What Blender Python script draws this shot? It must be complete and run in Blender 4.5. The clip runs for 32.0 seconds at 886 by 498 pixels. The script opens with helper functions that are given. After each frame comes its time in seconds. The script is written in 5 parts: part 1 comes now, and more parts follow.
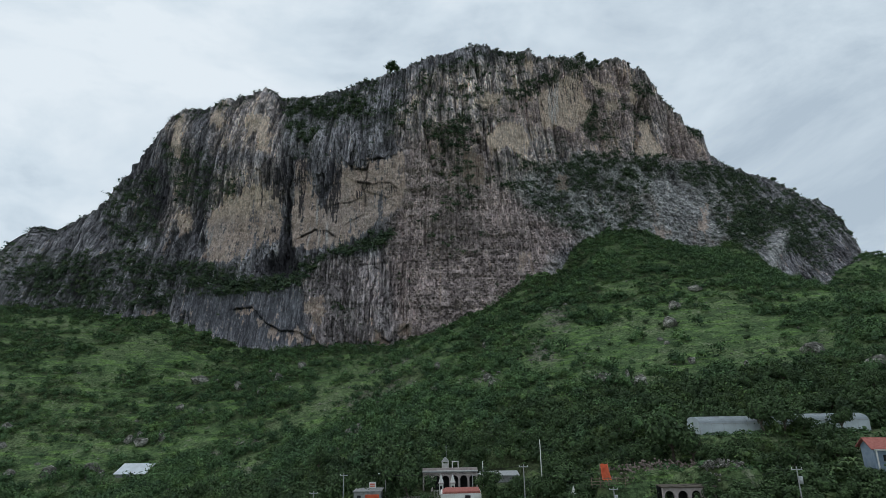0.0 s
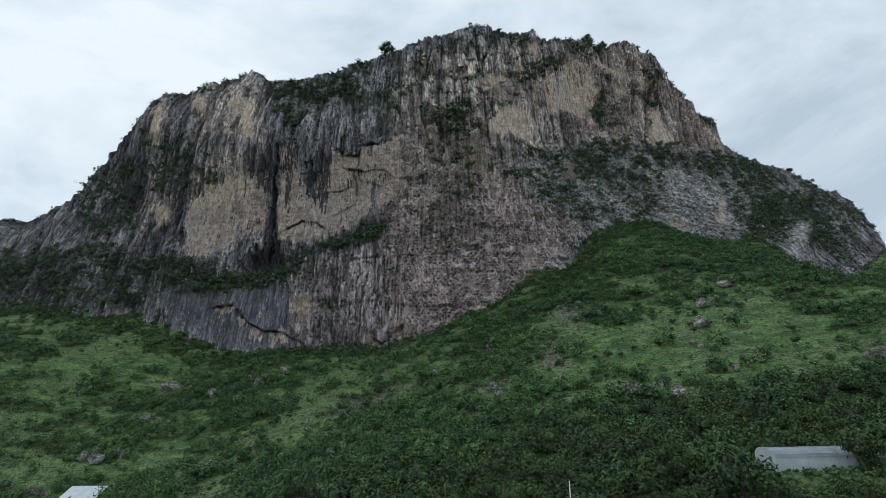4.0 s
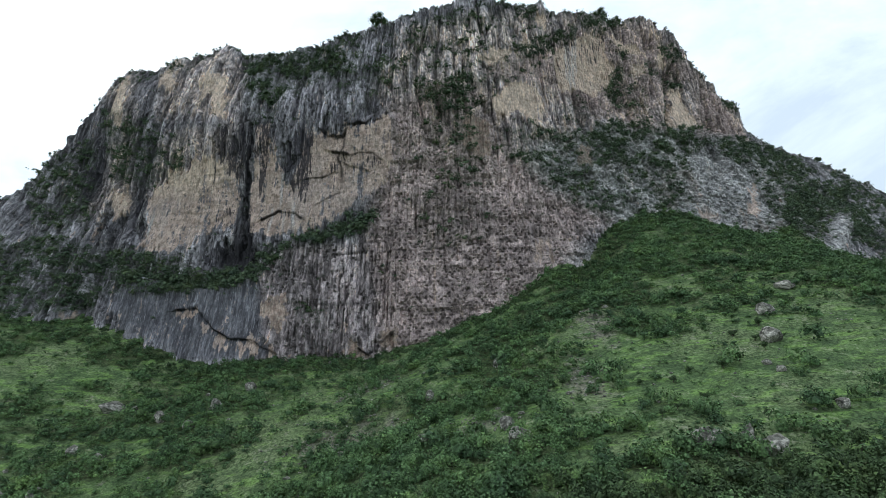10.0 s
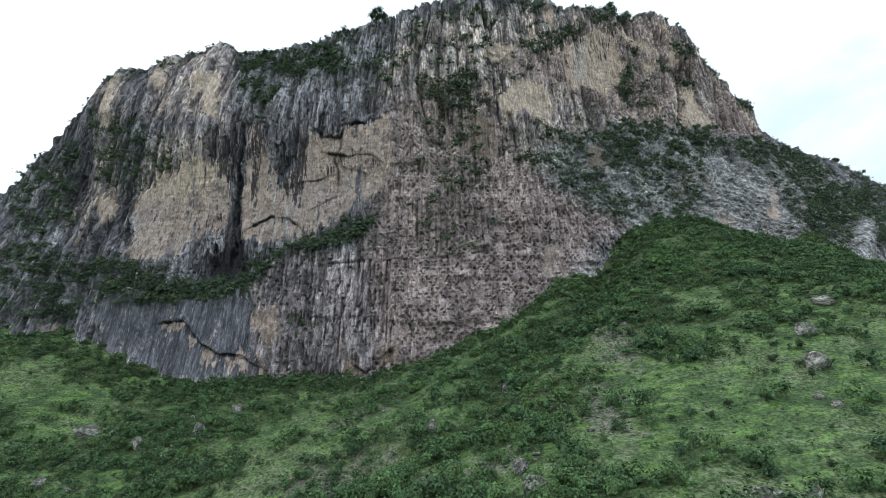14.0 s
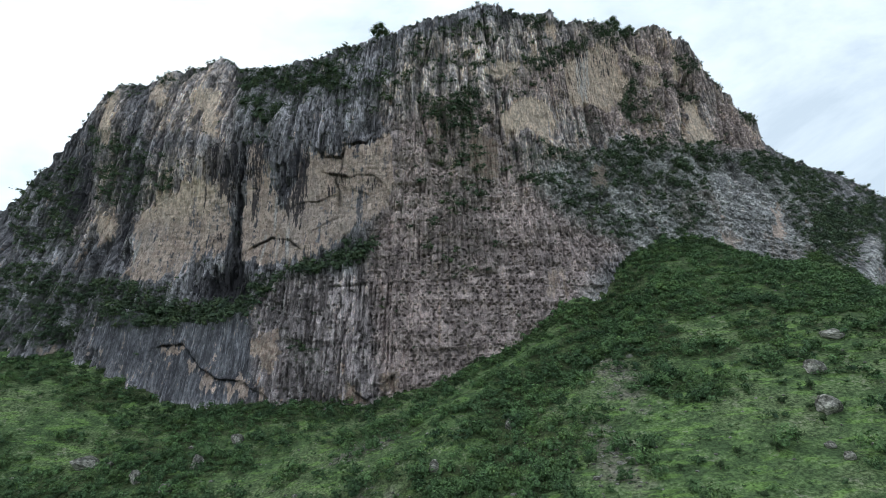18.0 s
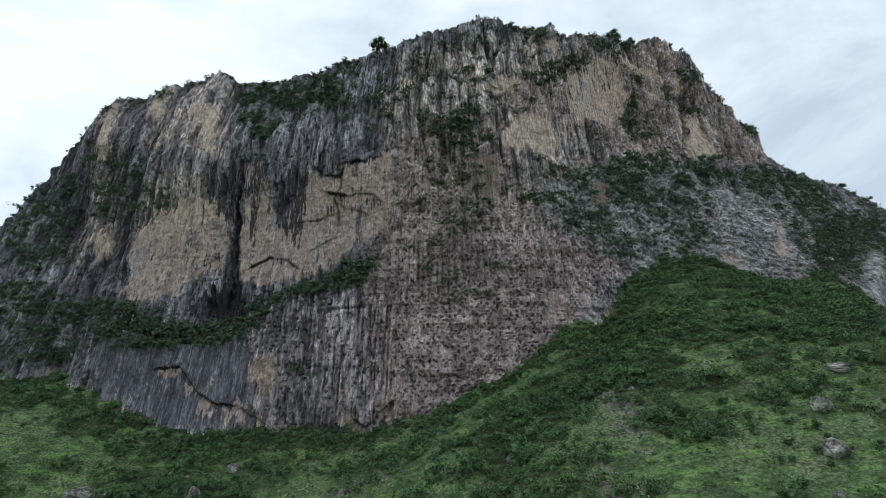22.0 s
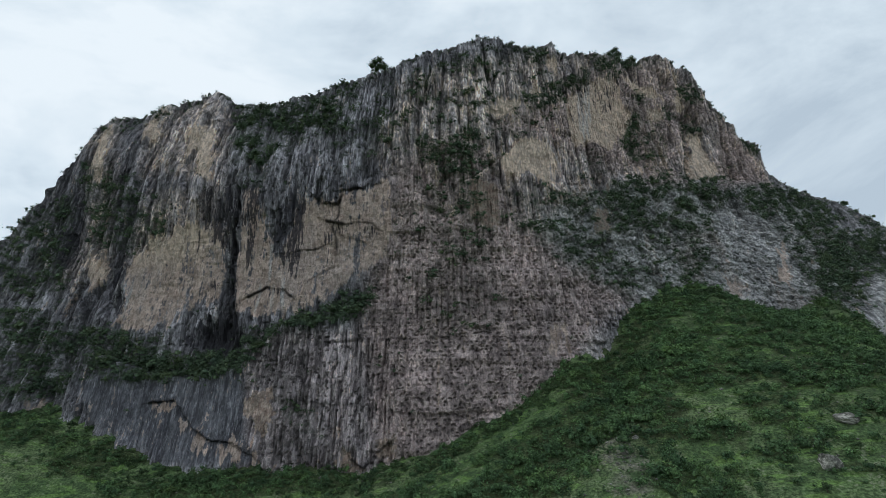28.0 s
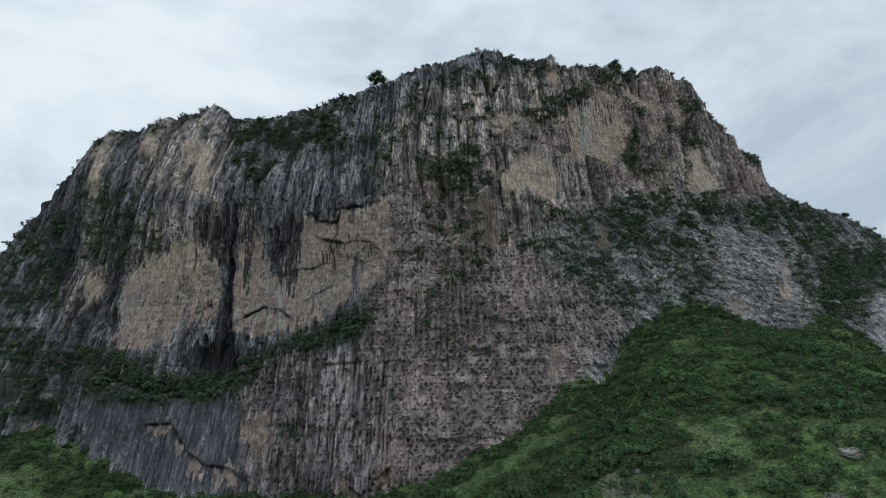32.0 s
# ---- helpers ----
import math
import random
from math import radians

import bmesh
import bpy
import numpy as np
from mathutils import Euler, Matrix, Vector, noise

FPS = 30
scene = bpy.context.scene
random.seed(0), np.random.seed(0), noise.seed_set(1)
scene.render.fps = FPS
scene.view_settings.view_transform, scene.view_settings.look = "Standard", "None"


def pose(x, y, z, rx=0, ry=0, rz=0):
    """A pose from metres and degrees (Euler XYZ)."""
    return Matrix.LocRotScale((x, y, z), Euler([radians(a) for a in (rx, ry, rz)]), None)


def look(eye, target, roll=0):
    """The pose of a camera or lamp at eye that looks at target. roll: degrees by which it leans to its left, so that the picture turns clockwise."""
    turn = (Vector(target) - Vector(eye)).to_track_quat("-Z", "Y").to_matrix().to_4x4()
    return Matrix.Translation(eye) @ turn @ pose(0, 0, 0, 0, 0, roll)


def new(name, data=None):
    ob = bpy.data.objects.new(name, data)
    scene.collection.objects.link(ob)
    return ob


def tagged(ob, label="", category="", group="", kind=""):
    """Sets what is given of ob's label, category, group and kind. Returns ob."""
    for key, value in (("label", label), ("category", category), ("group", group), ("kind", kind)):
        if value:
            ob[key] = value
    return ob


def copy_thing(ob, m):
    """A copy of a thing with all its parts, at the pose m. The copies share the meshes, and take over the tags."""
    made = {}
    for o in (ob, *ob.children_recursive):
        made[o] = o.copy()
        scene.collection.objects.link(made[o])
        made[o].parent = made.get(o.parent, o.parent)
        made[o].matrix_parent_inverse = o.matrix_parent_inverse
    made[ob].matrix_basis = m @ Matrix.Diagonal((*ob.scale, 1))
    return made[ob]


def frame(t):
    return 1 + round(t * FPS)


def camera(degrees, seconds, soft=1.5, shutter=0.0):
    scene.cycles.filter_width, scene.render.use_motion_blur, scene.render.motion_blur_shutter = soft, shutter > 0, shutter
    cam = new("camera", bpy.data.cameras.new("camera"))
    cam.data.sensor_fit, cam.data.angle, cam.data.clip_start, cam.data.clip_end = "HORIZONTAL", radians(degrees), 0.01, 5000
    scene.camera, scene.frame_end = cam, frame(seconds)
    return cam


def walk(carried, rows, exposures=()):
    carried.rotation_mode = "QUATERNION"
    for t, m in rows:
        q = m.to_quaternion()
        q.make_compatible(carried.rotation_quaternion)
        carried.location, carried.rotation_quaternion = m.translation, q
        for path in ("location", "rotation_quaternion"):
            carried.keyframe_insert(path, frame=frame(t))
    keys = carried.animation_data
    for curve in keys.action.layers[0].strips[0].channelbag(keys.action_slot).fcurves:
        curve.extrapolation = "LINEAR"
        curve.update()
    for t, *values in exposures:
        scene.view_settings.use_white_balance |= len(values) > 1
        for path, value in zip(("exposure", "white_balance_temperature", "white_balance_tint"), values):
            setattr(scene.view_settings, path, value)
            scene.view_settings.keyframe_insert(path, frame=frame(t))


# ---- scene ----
cam = camera(79.2, 32.0, 0.7)
METRES, EYE, TILT, LEAN, TURN = 150.0, 50.0, 0.0, 0.0, 0.0
ROWS = [
    (0.0, 0.0, 0.0, 0.0, 0.27, 15.64, 0.98),
    (0.5, -0.0002, 0.026, -0.0001, 0.25, 15.64, 0.99),
    (1.0, -0.0002, 0.0524, 0.0026, 0.22, 15.62, 0.98),
    (1.5, -0.0, 0.0787, 0.0062, 0.21, 15.59, 0.98),
    (2.0, -0.0003, 0.1046, 0.011, 0.18, 15.55, 1.0),
    (2.5, -0.0001, 0.1309, 0.0166, 0.17, 15.52, 1.0),
    (3.0, -0.0001, 0.157, 0.0225, 0.16, 15.48, 1.01),
    (3.5, 0.0, 0.1831, 0.0283, 0.14, 15.45, 1.02),
    (5.5, 0.0022, 0.2874, 0.0529, 0.09, 15.33, 1.01),
    (6.0, 0.0021, 0.3134, 0.0588, 0.07, 15.29, 1.01),
    (6.5, 0.0023, 0.3394, 0.0649, 0.05, 15.28, 1.01),
    (7.0, 0.0024, 0.3658, 0.0709, 0.03, 15.26, 1.01),
    (7.5, 0.0026, 0.3918, 0.077, 0.0, 15.24, 1.02),
    (8.0, 0.0026, 0.4181, 0.0831, -0.02, 15.25, 1.01),
    (8.5, 0.0029, 0.4442, 0.0892, -0.05, 15.24, 1.0),
    (9.0, 0.0031, 0.4705, 0.095, -0.06, 15.21, 0.99),
    (9.5, 0.0031, 0.4965, 0.1011, -0.08, 15.2, 1.01),
    (10.0, 0.0034, 0.5226, 0.107, -0.09, 15.19, 1.02),
    (10.5, 0.0036, 0.5487, 0.1131, -0.11, 15.17, 1.02),
    (11.0, 0.0038, 0.5751, 0.1188, -0.12, 15.16, 1.03),
    (11.5, 0.0039, 0.6007, 0.126, -0.15, 15.16, 1.03),
    (12.0, 0.0037, 0.6198, 0.1334, -0.12, 15.15, 1.0),
    (12.5, 0.0027, 0.6314, 0.1412, -0.02, 15.15, 0.99),
    (13.0, 0.0018, 0.6363, 0.1494, 0.07, 15.16, 1.0),
    (13.5, 0.0015, 0.6371, 0.1584, 0.11, 15.16, 0.98),
    (14.0, 0.0014, 0.6371, 0.1676, 0.15, 15.2, 0.98),
    (14.5, 0.0013, 0.6371, 0.1767, 0.19, 15.26, 0.98),
    (16.5, 0.0006, 0.6373, 0.2118, 0.3, 15.46, 0.95),
    (17.0, 0.0009, 0.6374, 0.2205, 0.31, 15.48, 0.94),
    (17.5, 0.001, 0.6373, 0.2295, 0.3, 15.51, 0.94),
    (18.0, 0.0011, 0.6373, 0.2385, 0.31, 15.54, 0.94),
    (18.5, 0.0013, 0.6373, 0.2475, 0.31, 15.57, 0.95),
    (19.0, 0.0015, 0.6372, 0.2565, 0.31, 15.59, 0.94),
    (19.5, 0.0016, 0.6372, 0.2655, 0.29, 15.61, 0.93),
    (20.0, 0.0017, 0.6371, 0.2745, 0.29, 15.63, 0.92),
    (20.5, 0.0017, 0.637, 0.2836, 0.29, 15.65, 0.92),
    (21.0, 0.002, 0.6372, 0.2924, 0.29, 15.68, 0.92),
    (21.5, 0.0023, 0.6371, 0.3016, 0.29, 15.67, 0.92),
    (22.0, 0.0025, 0.6369, 0.3107, 0.29, 15.67, 0.91),
    (22.5, 0.0025, 0.6369, 0.3198, 0.29, 15.67, 0.92),
    (23.0, 0.0025, 0.6369, 0.329, 0.27, 15.68, 0.91),
    (23.5, 0.0028, 0.637, 0.338, 0.27, 15.69, 0.91),
    (24.0, 0.0029, 0.6369, 0.347, 0.26, 15.69, 0.91),
    (24.5, 0.003, 0.6367, 0.3562, 0.25, 15.7, 0.91),
    (25.0, 0.0033, 0.6368, 0.3651, 0.24, 15.72, 0.91),
    (25.5, 0.0035, 0.6367, 0.3742, 0.24, 15.73, 0.9),
    (27.5, 0.0034, 0.6366, 0.4098, 0.2, 15.79, 0.88),
    (28.0, 0.0037, 0.6366, 0.4189, 0.19, 15.79, 0.88),
    (28.5, 0.0039, 0.6364, 0.4279, 0.19, 15.79, 0.87),
    (29.0, 0.004, 0.6364, 0.4362, 0.17, 15.81, 0.87),
    (29.5, 0.0043, 0.6363, 0.4452, 0.16, 15.82, 0.86),
    (30.0, 0.0044, 0.6362, 0.4544, 0.15, 15.82, 0.85),
    (30.5, 0.0045, 0.6361, 0.4635, 0.13, 15.83, 0.85),
    (31.0, 0.0045, 0.6361, 0.4722, 0.11, 15.83, 0.85),
    (31.5, 0.0049, 0.6361, 0.4813, 0.1, 15.84, 0.84),
    (32.0, 0.005, 0.636, 0.4904, 0.09, 15.83, 0.84),
]
EXPOSURES = [(t, stops, 5980, 6) for t, stops in ((0, -0.66), (3, -0.57), (7, -0.27), (10, 0.02), (13, 0.28), (16, 0.07), (20, -0.2), (25, -0.43), (32, -0.62))]
walk(cam, [(t, pose(0, 0, EYE, TILT, LEAN, TURN) @ pose(METRES * x, METRES * y, METRES * z, 90 + pitch, roll, yaw)) for t, x, y, z, yaw, pitch, roll in ROWS], EXPOSURES)

# ---- world and light: an overcast afternoon ----
world = bpy.data.worlds.new("overcast_sky")
scene.world = world
world.use_nodes = True
SUN_ELEVATION, SUN_AZIMUTH = 58.0, -35.0  # azimuth from straight ahead, towards the right


def build_world():
    nt = world.node_tree
    nt.nodes.clear()
    out = nt.nodes.new("ShaderNodeOutputWorld")
    sky = nt.nodes.new("ShaderNodeTexSky")
    sky.sky_type, sky.sun_disc = "NISHITA", False
    sky.sun_elevation, sky.sun_rotation = radians(SUN_ELEVATION), radians(SUN_AZIMUTH)
    sky_bg = nt.nodes.new("ShaderNodeBackground")
    sky_bg.inputs["Strength"].default_value = 0.1
    nt.links.new(sky.outputs[0], sky_bg.inputs["Color"])
    co = nt.nodes.new("ShaderNodeTexCoord")
    mp = nt.nodes.new("ShaderNodeMapping")
    mp.inputs["Scale"].default_value = (1.0, 1.0, 2.1)
    mp.inputs["Location"].default_value = CLOUD_SHIFT
    nt.links.new(co.outputs["Generated"], mp.inputs["Vector"])
    n1 = nt.nodes.new("ShaderNodeTexNoise")
    n1.inputs["Scale"].default_value, n1.inputs["Detail"].default_value = 2.3, 8.0
    n1.inputs["Roughness"].default_value, n1.inputs["Distortion"].default_value = 0.6, 0.35
    nt.links.new(mp.outputs[0], n1.inputs["Vector"])
    ramp = nt.nodes.new("ShaderNodeValToRGB")
    e = ramp.color_ramp.elements
    e[0].position, e[0].color = 0.33, (0.55, 0.61, 0.67, 1)
    e[1].position, e[1].color = 0.64, (0.95, 0.965, 0.97, 1)
    mid = e.new(0.5)
    mid.color = (0.78, 0.83, 0.865, 1)
    # brighter towards the veiled sun
    sep = nt.nodes.new("ShaderNodeSeparateXYZ")
    nt.links.new(co.outputs["Generated"], sep.inputs[0])
    west = nt.nodes.new("ShaderNodeMath")
    west.operation = "MULTIPLY_ADD"
    west.inputs[1].default_value = -0.1
    nt.links.new(sep.outputs["X"], west.inputs[0])
    nt.links.new(n1.outputs["Fac"], west.inputs[2])
    nt.links.new(west.outputs[0], ramp.inputs["Fac"])
    cloud_bg = nt.nodes.new("ShaderNodeBackground")
    cloud_bg.inputs["Strength"].default_value = CLOUD_STRENGTH
    nt.links.new(ramp.outputs["Color"], cloud_bg.inputs["Color"])
    mix = nt.nodes.new("ShaderNodeMixShader")
    mix.inputs[0].default_value = 0.93
    nt.links.new(sky_bg.outputs[0], mix.inputs[1])
    nt.links.new(cloud_bg.outputs[0], mix.inputs[2])
    nt.links.new(mix.outputs[0], out.inputs["Surface"])


CLOUD_SHIFT, CLOUD_STRENGTH = (0.35, 0.0, 0.2), 1.42
build_world()
sun = new("sun", bpy.data.lights.new("sun", "SUN"))
sun.data.energy, sun.data.angle, sun.data.color = 0.85, radians(25), (1.0, 0.98, 0.95)
_az, _el = radians(SUN_AZIMUTH), radians(SUN_ELEVATION)
sun.matrix_world = look((0, 0, 600), (-math.sin(_az) * math.cos(_el), -math.cos(_az) * math.cos(_el), 600 - math.sin(_el)))

# ---- numbers: noise and nets ----


def hash2(i, j, seed):
    h = (i.astype(np.int64) * 374761393 + j.astype(np.int64) * 668265263 + seed * 974634777) & 0xFFFFFFFF
    h = ((h ^ (h >> 13)) * 1274126177) & 0xFFFFFFFF
    return ((h ^ (h >> 16)) & 0xFFFFFF) / float(0xFFFFFF)


def value_noise(x, y, seed=0):
    """Smooth noise of two coordinates, -1 to 1."""
    xi, yi = np.floor(x), np.floor(y)
    u, v = x - xi, y - yi
    u, v = u * u * u * (u * (u * 6 - 15) + 10), v * v * v * (v * (v * 6 - 15) + 10)
    a, b = hash2(xi, yi, seed), hash2(xi + 1, yi, seed)
    c, d = hash2(xi, yi + 1, seed), hash2(xi + 1, yi + 1, seed)
    return 2 * ((a * (1 - u) + b * u) * (1 - v) + (c * (1 - u) + d * u) * v) - 1


def fractal(x, y, seed=0, octaves=4, gain=0.5):
    total, amp, norm = 0.0, 1.0, 0.0
    for o in range(octaves):
        total = total + amp * value_noise(x * 2 ** o + 17.3 * o, y * 2 ** o - 9.1 * o, seed + o)
        norm += amp
        amp *= gain
    return total / norm


def smooth(a, b, x):
    t = np.clip((x - a) / (b - a), 0, 1)
    return t * t * (3 - 2 * t)


def cubic_weights(q, first, step, count):
    s = np.clip((np.asarray(q, float) - first) / step, 0, count - 1 - 1e-6)
    i = s.astype(int)
    t = s - i
    ws = (-.5 * t + t * t - .5 * t ** 3, 1 - 2.5 * t * t + 1.5 * t ** 3, .5 * t + 2 * t * t - 1.5 * t ** 3, -.5 * t * t + .5 * t ** 3)
    return i, ws


def net_value(net, x, y, x0, dx, y0, dy):
    """A smooth surface over a coarse net of heights."""
    net = np.asarray(net, float)
    net = np.pad(net, 1, mode="reflect", reflect_type="odd")
    i, wx = cubic_weights(x, x0, dx, net.shape[0] - 2)
    j, wy = cubic_weights(y, y0, dy, net.shape[1] - 2)
    total = 0.0
    for a in range(4):
        for b in range(4):
            total = total + wx[a] * wy[b] * net[i + a, j + b]
    return total


# distance of the rock face from the first camera: columns every 90 m of x, rows every 60 m of height
FACE = [
    [403, 434, 467, 499, 524, 543, 561], [387, 412, 439, 469, 492, 510, 531], [373, 393, 415, 432, 446, 477, 506],
    [361, 381, 399, 399, 424, 461, 485], [343, 359, 378, 381, 410, 441, 468], [331, 349, 370, 386, 407, 435, 463],
    [337, 367, 397, 423, 443, 459, 477], [355, 392, 427, 461, 486, 501, 510], [381, 421, 462, 504, 545, 559, 569],
    [411, 455, 499, 542, 584, 612, 632], [443, 490, 536, 581, 623, 660, 693], [477, 525, 573, 620, 665, 709, 751]]
# height of the slopes: columns every 90 m of x, rows every 60 m ahead
SLOPE = [
    [-12, 1, 15, 30, 53, 85, 126, 174], [-8, 0, 9, 20, 39, 70, 105, 144], [-4, 1, 6, 13, 26, 57, 96, 129],
    [2, 5, 8, 11, 19, 49, 85, 125], [8, 12, 16, 23, 35, 60, 88, 133], [13, 20, 27, 43, 63, 89, 114, 156],
    [17, 28, 38, 54, 79, 110, 146, 177], [20, 34, 48, 65, 87, 114, 140, 162], [22, 39, 55, 73, 94, 115, 130, 150],
    [25, 43, 61, 80, 98, 114, 127, 146], [27, 46, 66, 85, 100, 114, 126, 140], [29, 50, 70, 87, 103, 117, 128, 138]]
# the mountain's upper edge: x and height
RIM = np.array([
    (-620, 30), (-480, 150), (-401, 190), (-390, 207), (-366, 208), (-344, 201), (-322, 214), (-310, 222), (-301, 240), (-287, 272), (-270, 310), (-256, 323),
    (-236, 321), (-204, 328), (-180, 335), (-163, 335), (-154, 328), (-144, 317), (-127, 312), (-108, 310), (-93, 320), (-71, 325), (-36, 343),
    (-29, 346), (-23, 357), (-8, 367), (0, 362), (27, 373.5), (45, 377.5), (69, 372.5), (88, 379), (95, 375.5), (137, 378), (162, 384), (188, 399),
    (225, 392), (238, 374), (252, 356), (276, 344), (297, 334), (303, 308), (318, 297), (362, 289), (389, 276), (398, 258), (436, 263), (455, 215), (520, 190), (760, 40)], float)


def face_y(x, z):
    return net_value(FACE, x, z, -420, 90, 60, 60)


def slope_base(x, y):
    # east of its crest the hill drops into a side valley
    return net_value(SLOPE, x, y, -420, 90, 0, 60) - 24 * smooth(186, 255, x) * smooth(225, 285, y)


# the line where the slope meets the rock: x and height
FOOT = np.array([
    (-420, 140), (-342, 124), (-308, 119), (-277, 118), (-243, 115), (-220, 112), (-198, 110), (-175, 102), (-150, 91), (-130, 84), (-75, 85), (-34, 84),
    (-8, 92), (17, 102), (29, 106), (42, 113), (58, 126), (76, 131), (88, 142), (98, 155), (110, 166), (125, 174), (150, 179), (160, 175), (168, 169), (180, 164),
    (204, 162), (222, 168), (240, 175), (253, 166), (263, 148), (273, 134), (288, 124), (318, 134), (359, 158), (419, 181), (520, 185)], float)
HOLLOW = [(86, 353), (61, 319), (43, 303), (23, 286), (13, 269), (3, 260), (-16, 262), (-40, 262)]  # a gully down the slope, x and y


def foot_lift(x, y):
    """How much the slope must rise or sink near the rock to meet it at its foot line."""
    foot = np.interp(x, FOOT[:, 0], FOOT[:, 1])
    at = face_y(x, foot)
    gap = foot - slope_base(x, at)
    return gap * np.exp(-np.clip((at - y) / 38, 0, None) ** 1.5) * smooth(-470, -400, x) * (1 - smooth(480, 560, x))


PADS = [  # levelled building ground: x, y, radius, height
    (13.4, 148, 6, 29.4), (1, 146, 8, 27.2), (3, 131, 6, 24.8), (-20, 143, 6, 25.4), (66, 142, 9, 40.3), (76, 142, 9, 40.3), (86, 142, 9, 40.5), (94, 142, 9, 40.5), (107, 142, 9, 40.5),
    (42, 131, 8, 33.6), (53, 131, 8, 34.2), (36, 126, 3.5, 31.2), (59, 121, 6, 35.4), (87, 112, 8, 34.6), (49, 112, 6, 30.0), (-132, 242, 9, 20.6)]


def ground_z(x, y):
    x, y = np.asarray(x, float), np.asarray(y, float)
    z = slope_base(x, y)
    z = z + foot_lift(x, y)
    d, _ = line_distance(x, y, HOLLOW)
    z = z + 2.0 * np.exp(-((d - 22) / 11) ** 2) * smooth(250, 275, y) - 3.5 * np.exp(-(d / 9) ** 2) * smooth(235, 265, y)
    near = smooth(-500, -330, x) * (1 - smooth(480, 620, x)) * smooth(-60, 40, y)
    z = z + near * (1.3 * fractal(x / 38, y / 38, 5, 3) + 0.45 * fractal(x / 7, y / 5, 9, 2))
    # stock-trodden terraces across the slope
    z = z + 0.16 * near * np.sin((z + 1.5 * fractal(x / 30, y / 30, 21, 2)) * 2 * math.pi / 1.7)
    for px, py, r, level in PADS:
        w = smooth(1.5, 0.9, np.hypot(x - px, y - py) / r)
        z = z * (1 - w) + level * w
    # the valley floor falls away behind and beside
    far = np.maximum(np.maximum(-y - 60, np.abs(x) - 620), 0)
    return z - np.minimum(far * 0.02, 25)


# ---- areas of the rock face, as outlines in x and height ----
TAN_AREAS = {
    "west wall": [(-184, 165), (-191, 195), (-180, 203), (-166, 211), (-149, 216), (-130, 216), (-124, 196), (-123, 181), (-125, 169), (-144, 167), (-154, 153), (-170, 152), (-187, 160)],
    "east wall": [(-114, 171), (-115, 189), (-113, 234), (-104, 232), (-98, 194), (-89, 189), (-82, 216), (-77, 226), (-59, 221), (-56, 228), (-30, 234), (-26, 212), (-29, 188), (-44, 179), (-67, 161), (-96, 156), (-111, 161)],
    "spot": [(-221, 198), (-211, 199), (-202, 185), (-210, 180)],
    "streaked face": [(92, 320), (109, 341), (122, 347), (138, 354), (139, 328), (144, 318), (132, 294), (120, 278), (109, 281), (102, 282), (90, 274), (87, 279)],
    "step": [(39, 308), (56, 306), (49, 295), (36, 289), (30, 291)],
    "niche": [(43, 265), (51, 271), (66, 273), (71, 265), (71, 238), (62, 237), (52, 244), (39, 240), (36, 250)],
    "corner face": [(204, 319), (214, 321), (219, 287), (210, 273), (189, 266), (190, 281)],
    "knob face": [(-171, 292), (-162, 295), (-149, 284), (-143, 267), (-140, 244), (-148, 248), (-165, 276)],
    "scar band": [(-147, 115), (-135, 115), (-131, 108), (-143, 110)],
    "low pillar": [(55, 149), (62, 149), (59, 131), (53, 133)],
    "upper faces": [(145, 362), (163, 358), (180, 358), (186, 350), (174, 347), (156, 347), (145, 354)],
    "pillar": [(-212, 309), (-203, 310), (-196, 288), (-204, 286)],
    "thin pillar": [(-244, 302), (-238, 306), (-230, 260), (-242, 265)],
    "foot": [(170, 184), (183, 176), (172, 164), (167, 173)],
    "rib": [(227, 209), (243, 217), (218, 179), (212, 183)],
    "upper nook": [(162, 335), (180, 335), (173, 321), (162, 322)],
    "upper block": [(199, 356), (208, 360), (202, 343), (194, 340)],
    "crown pillar": [(68, 336), (73, 327), (70, 318), (64, 319)],
    "top rib": [(85, 370), (91, 361), (85, 344), (81, 353)],
    "scar chip": [(-130, 108), (-123, 106), (-121, 100), (-128, 101)],
    "scar middle": [(-121, 101), (-113, 100), (-109, 93), (-117, 94)],
    "scar foot": [(-109, 96), (-103, 97), (-94, 95), (-89, 90), (-96, 87), (-105, 90)],
    "scar end": [(-89, 91), (-77, 87), (-84, 84)],
    "west chip": [(-223, 115), (-214, 117), (-210, 110), (-221, 109)],
}
ORANGE_AREAS = {
    "tower": [(16, 235), (33, 235), (33, 205), (22, 206), (16, 210)],
    "block": [(-96, 114), (-81, 120), (-79, 106), (-84, 98), (-89, 105), (-96, 109)],
    "foot": [(-46, 94), (-41, 91), (-33, 85), (-41, 82), (-46, 86)],
    "rib": [(92, 224), (102, 224), (100, 208), (90, 206)],
    "foot ledge": [(-31, 97), (-22, 99), (-21, 89), (-27, 88)],
}
BROWN_AREAS = {
    "middle": [(-42, 150), (-30, 240), (5, 270), (30, 262), (45, 215), (70, 185), (102, 165), (80, 150), (62, 118), (29, 94), (-5, 80), (-30, 78), (-36, 110)],
    "pitted": [(131, 291), (149, 301), (179, 259), (140, 250)],
    "shoulder": [(244, 347), (287, 327), (295, 292), (210, 264)],
    "crown": [(35, 280), (90, 335), (150, 370), (190, 390), (240, 350), (150, 262), (110, 262), (70, 275)],
}
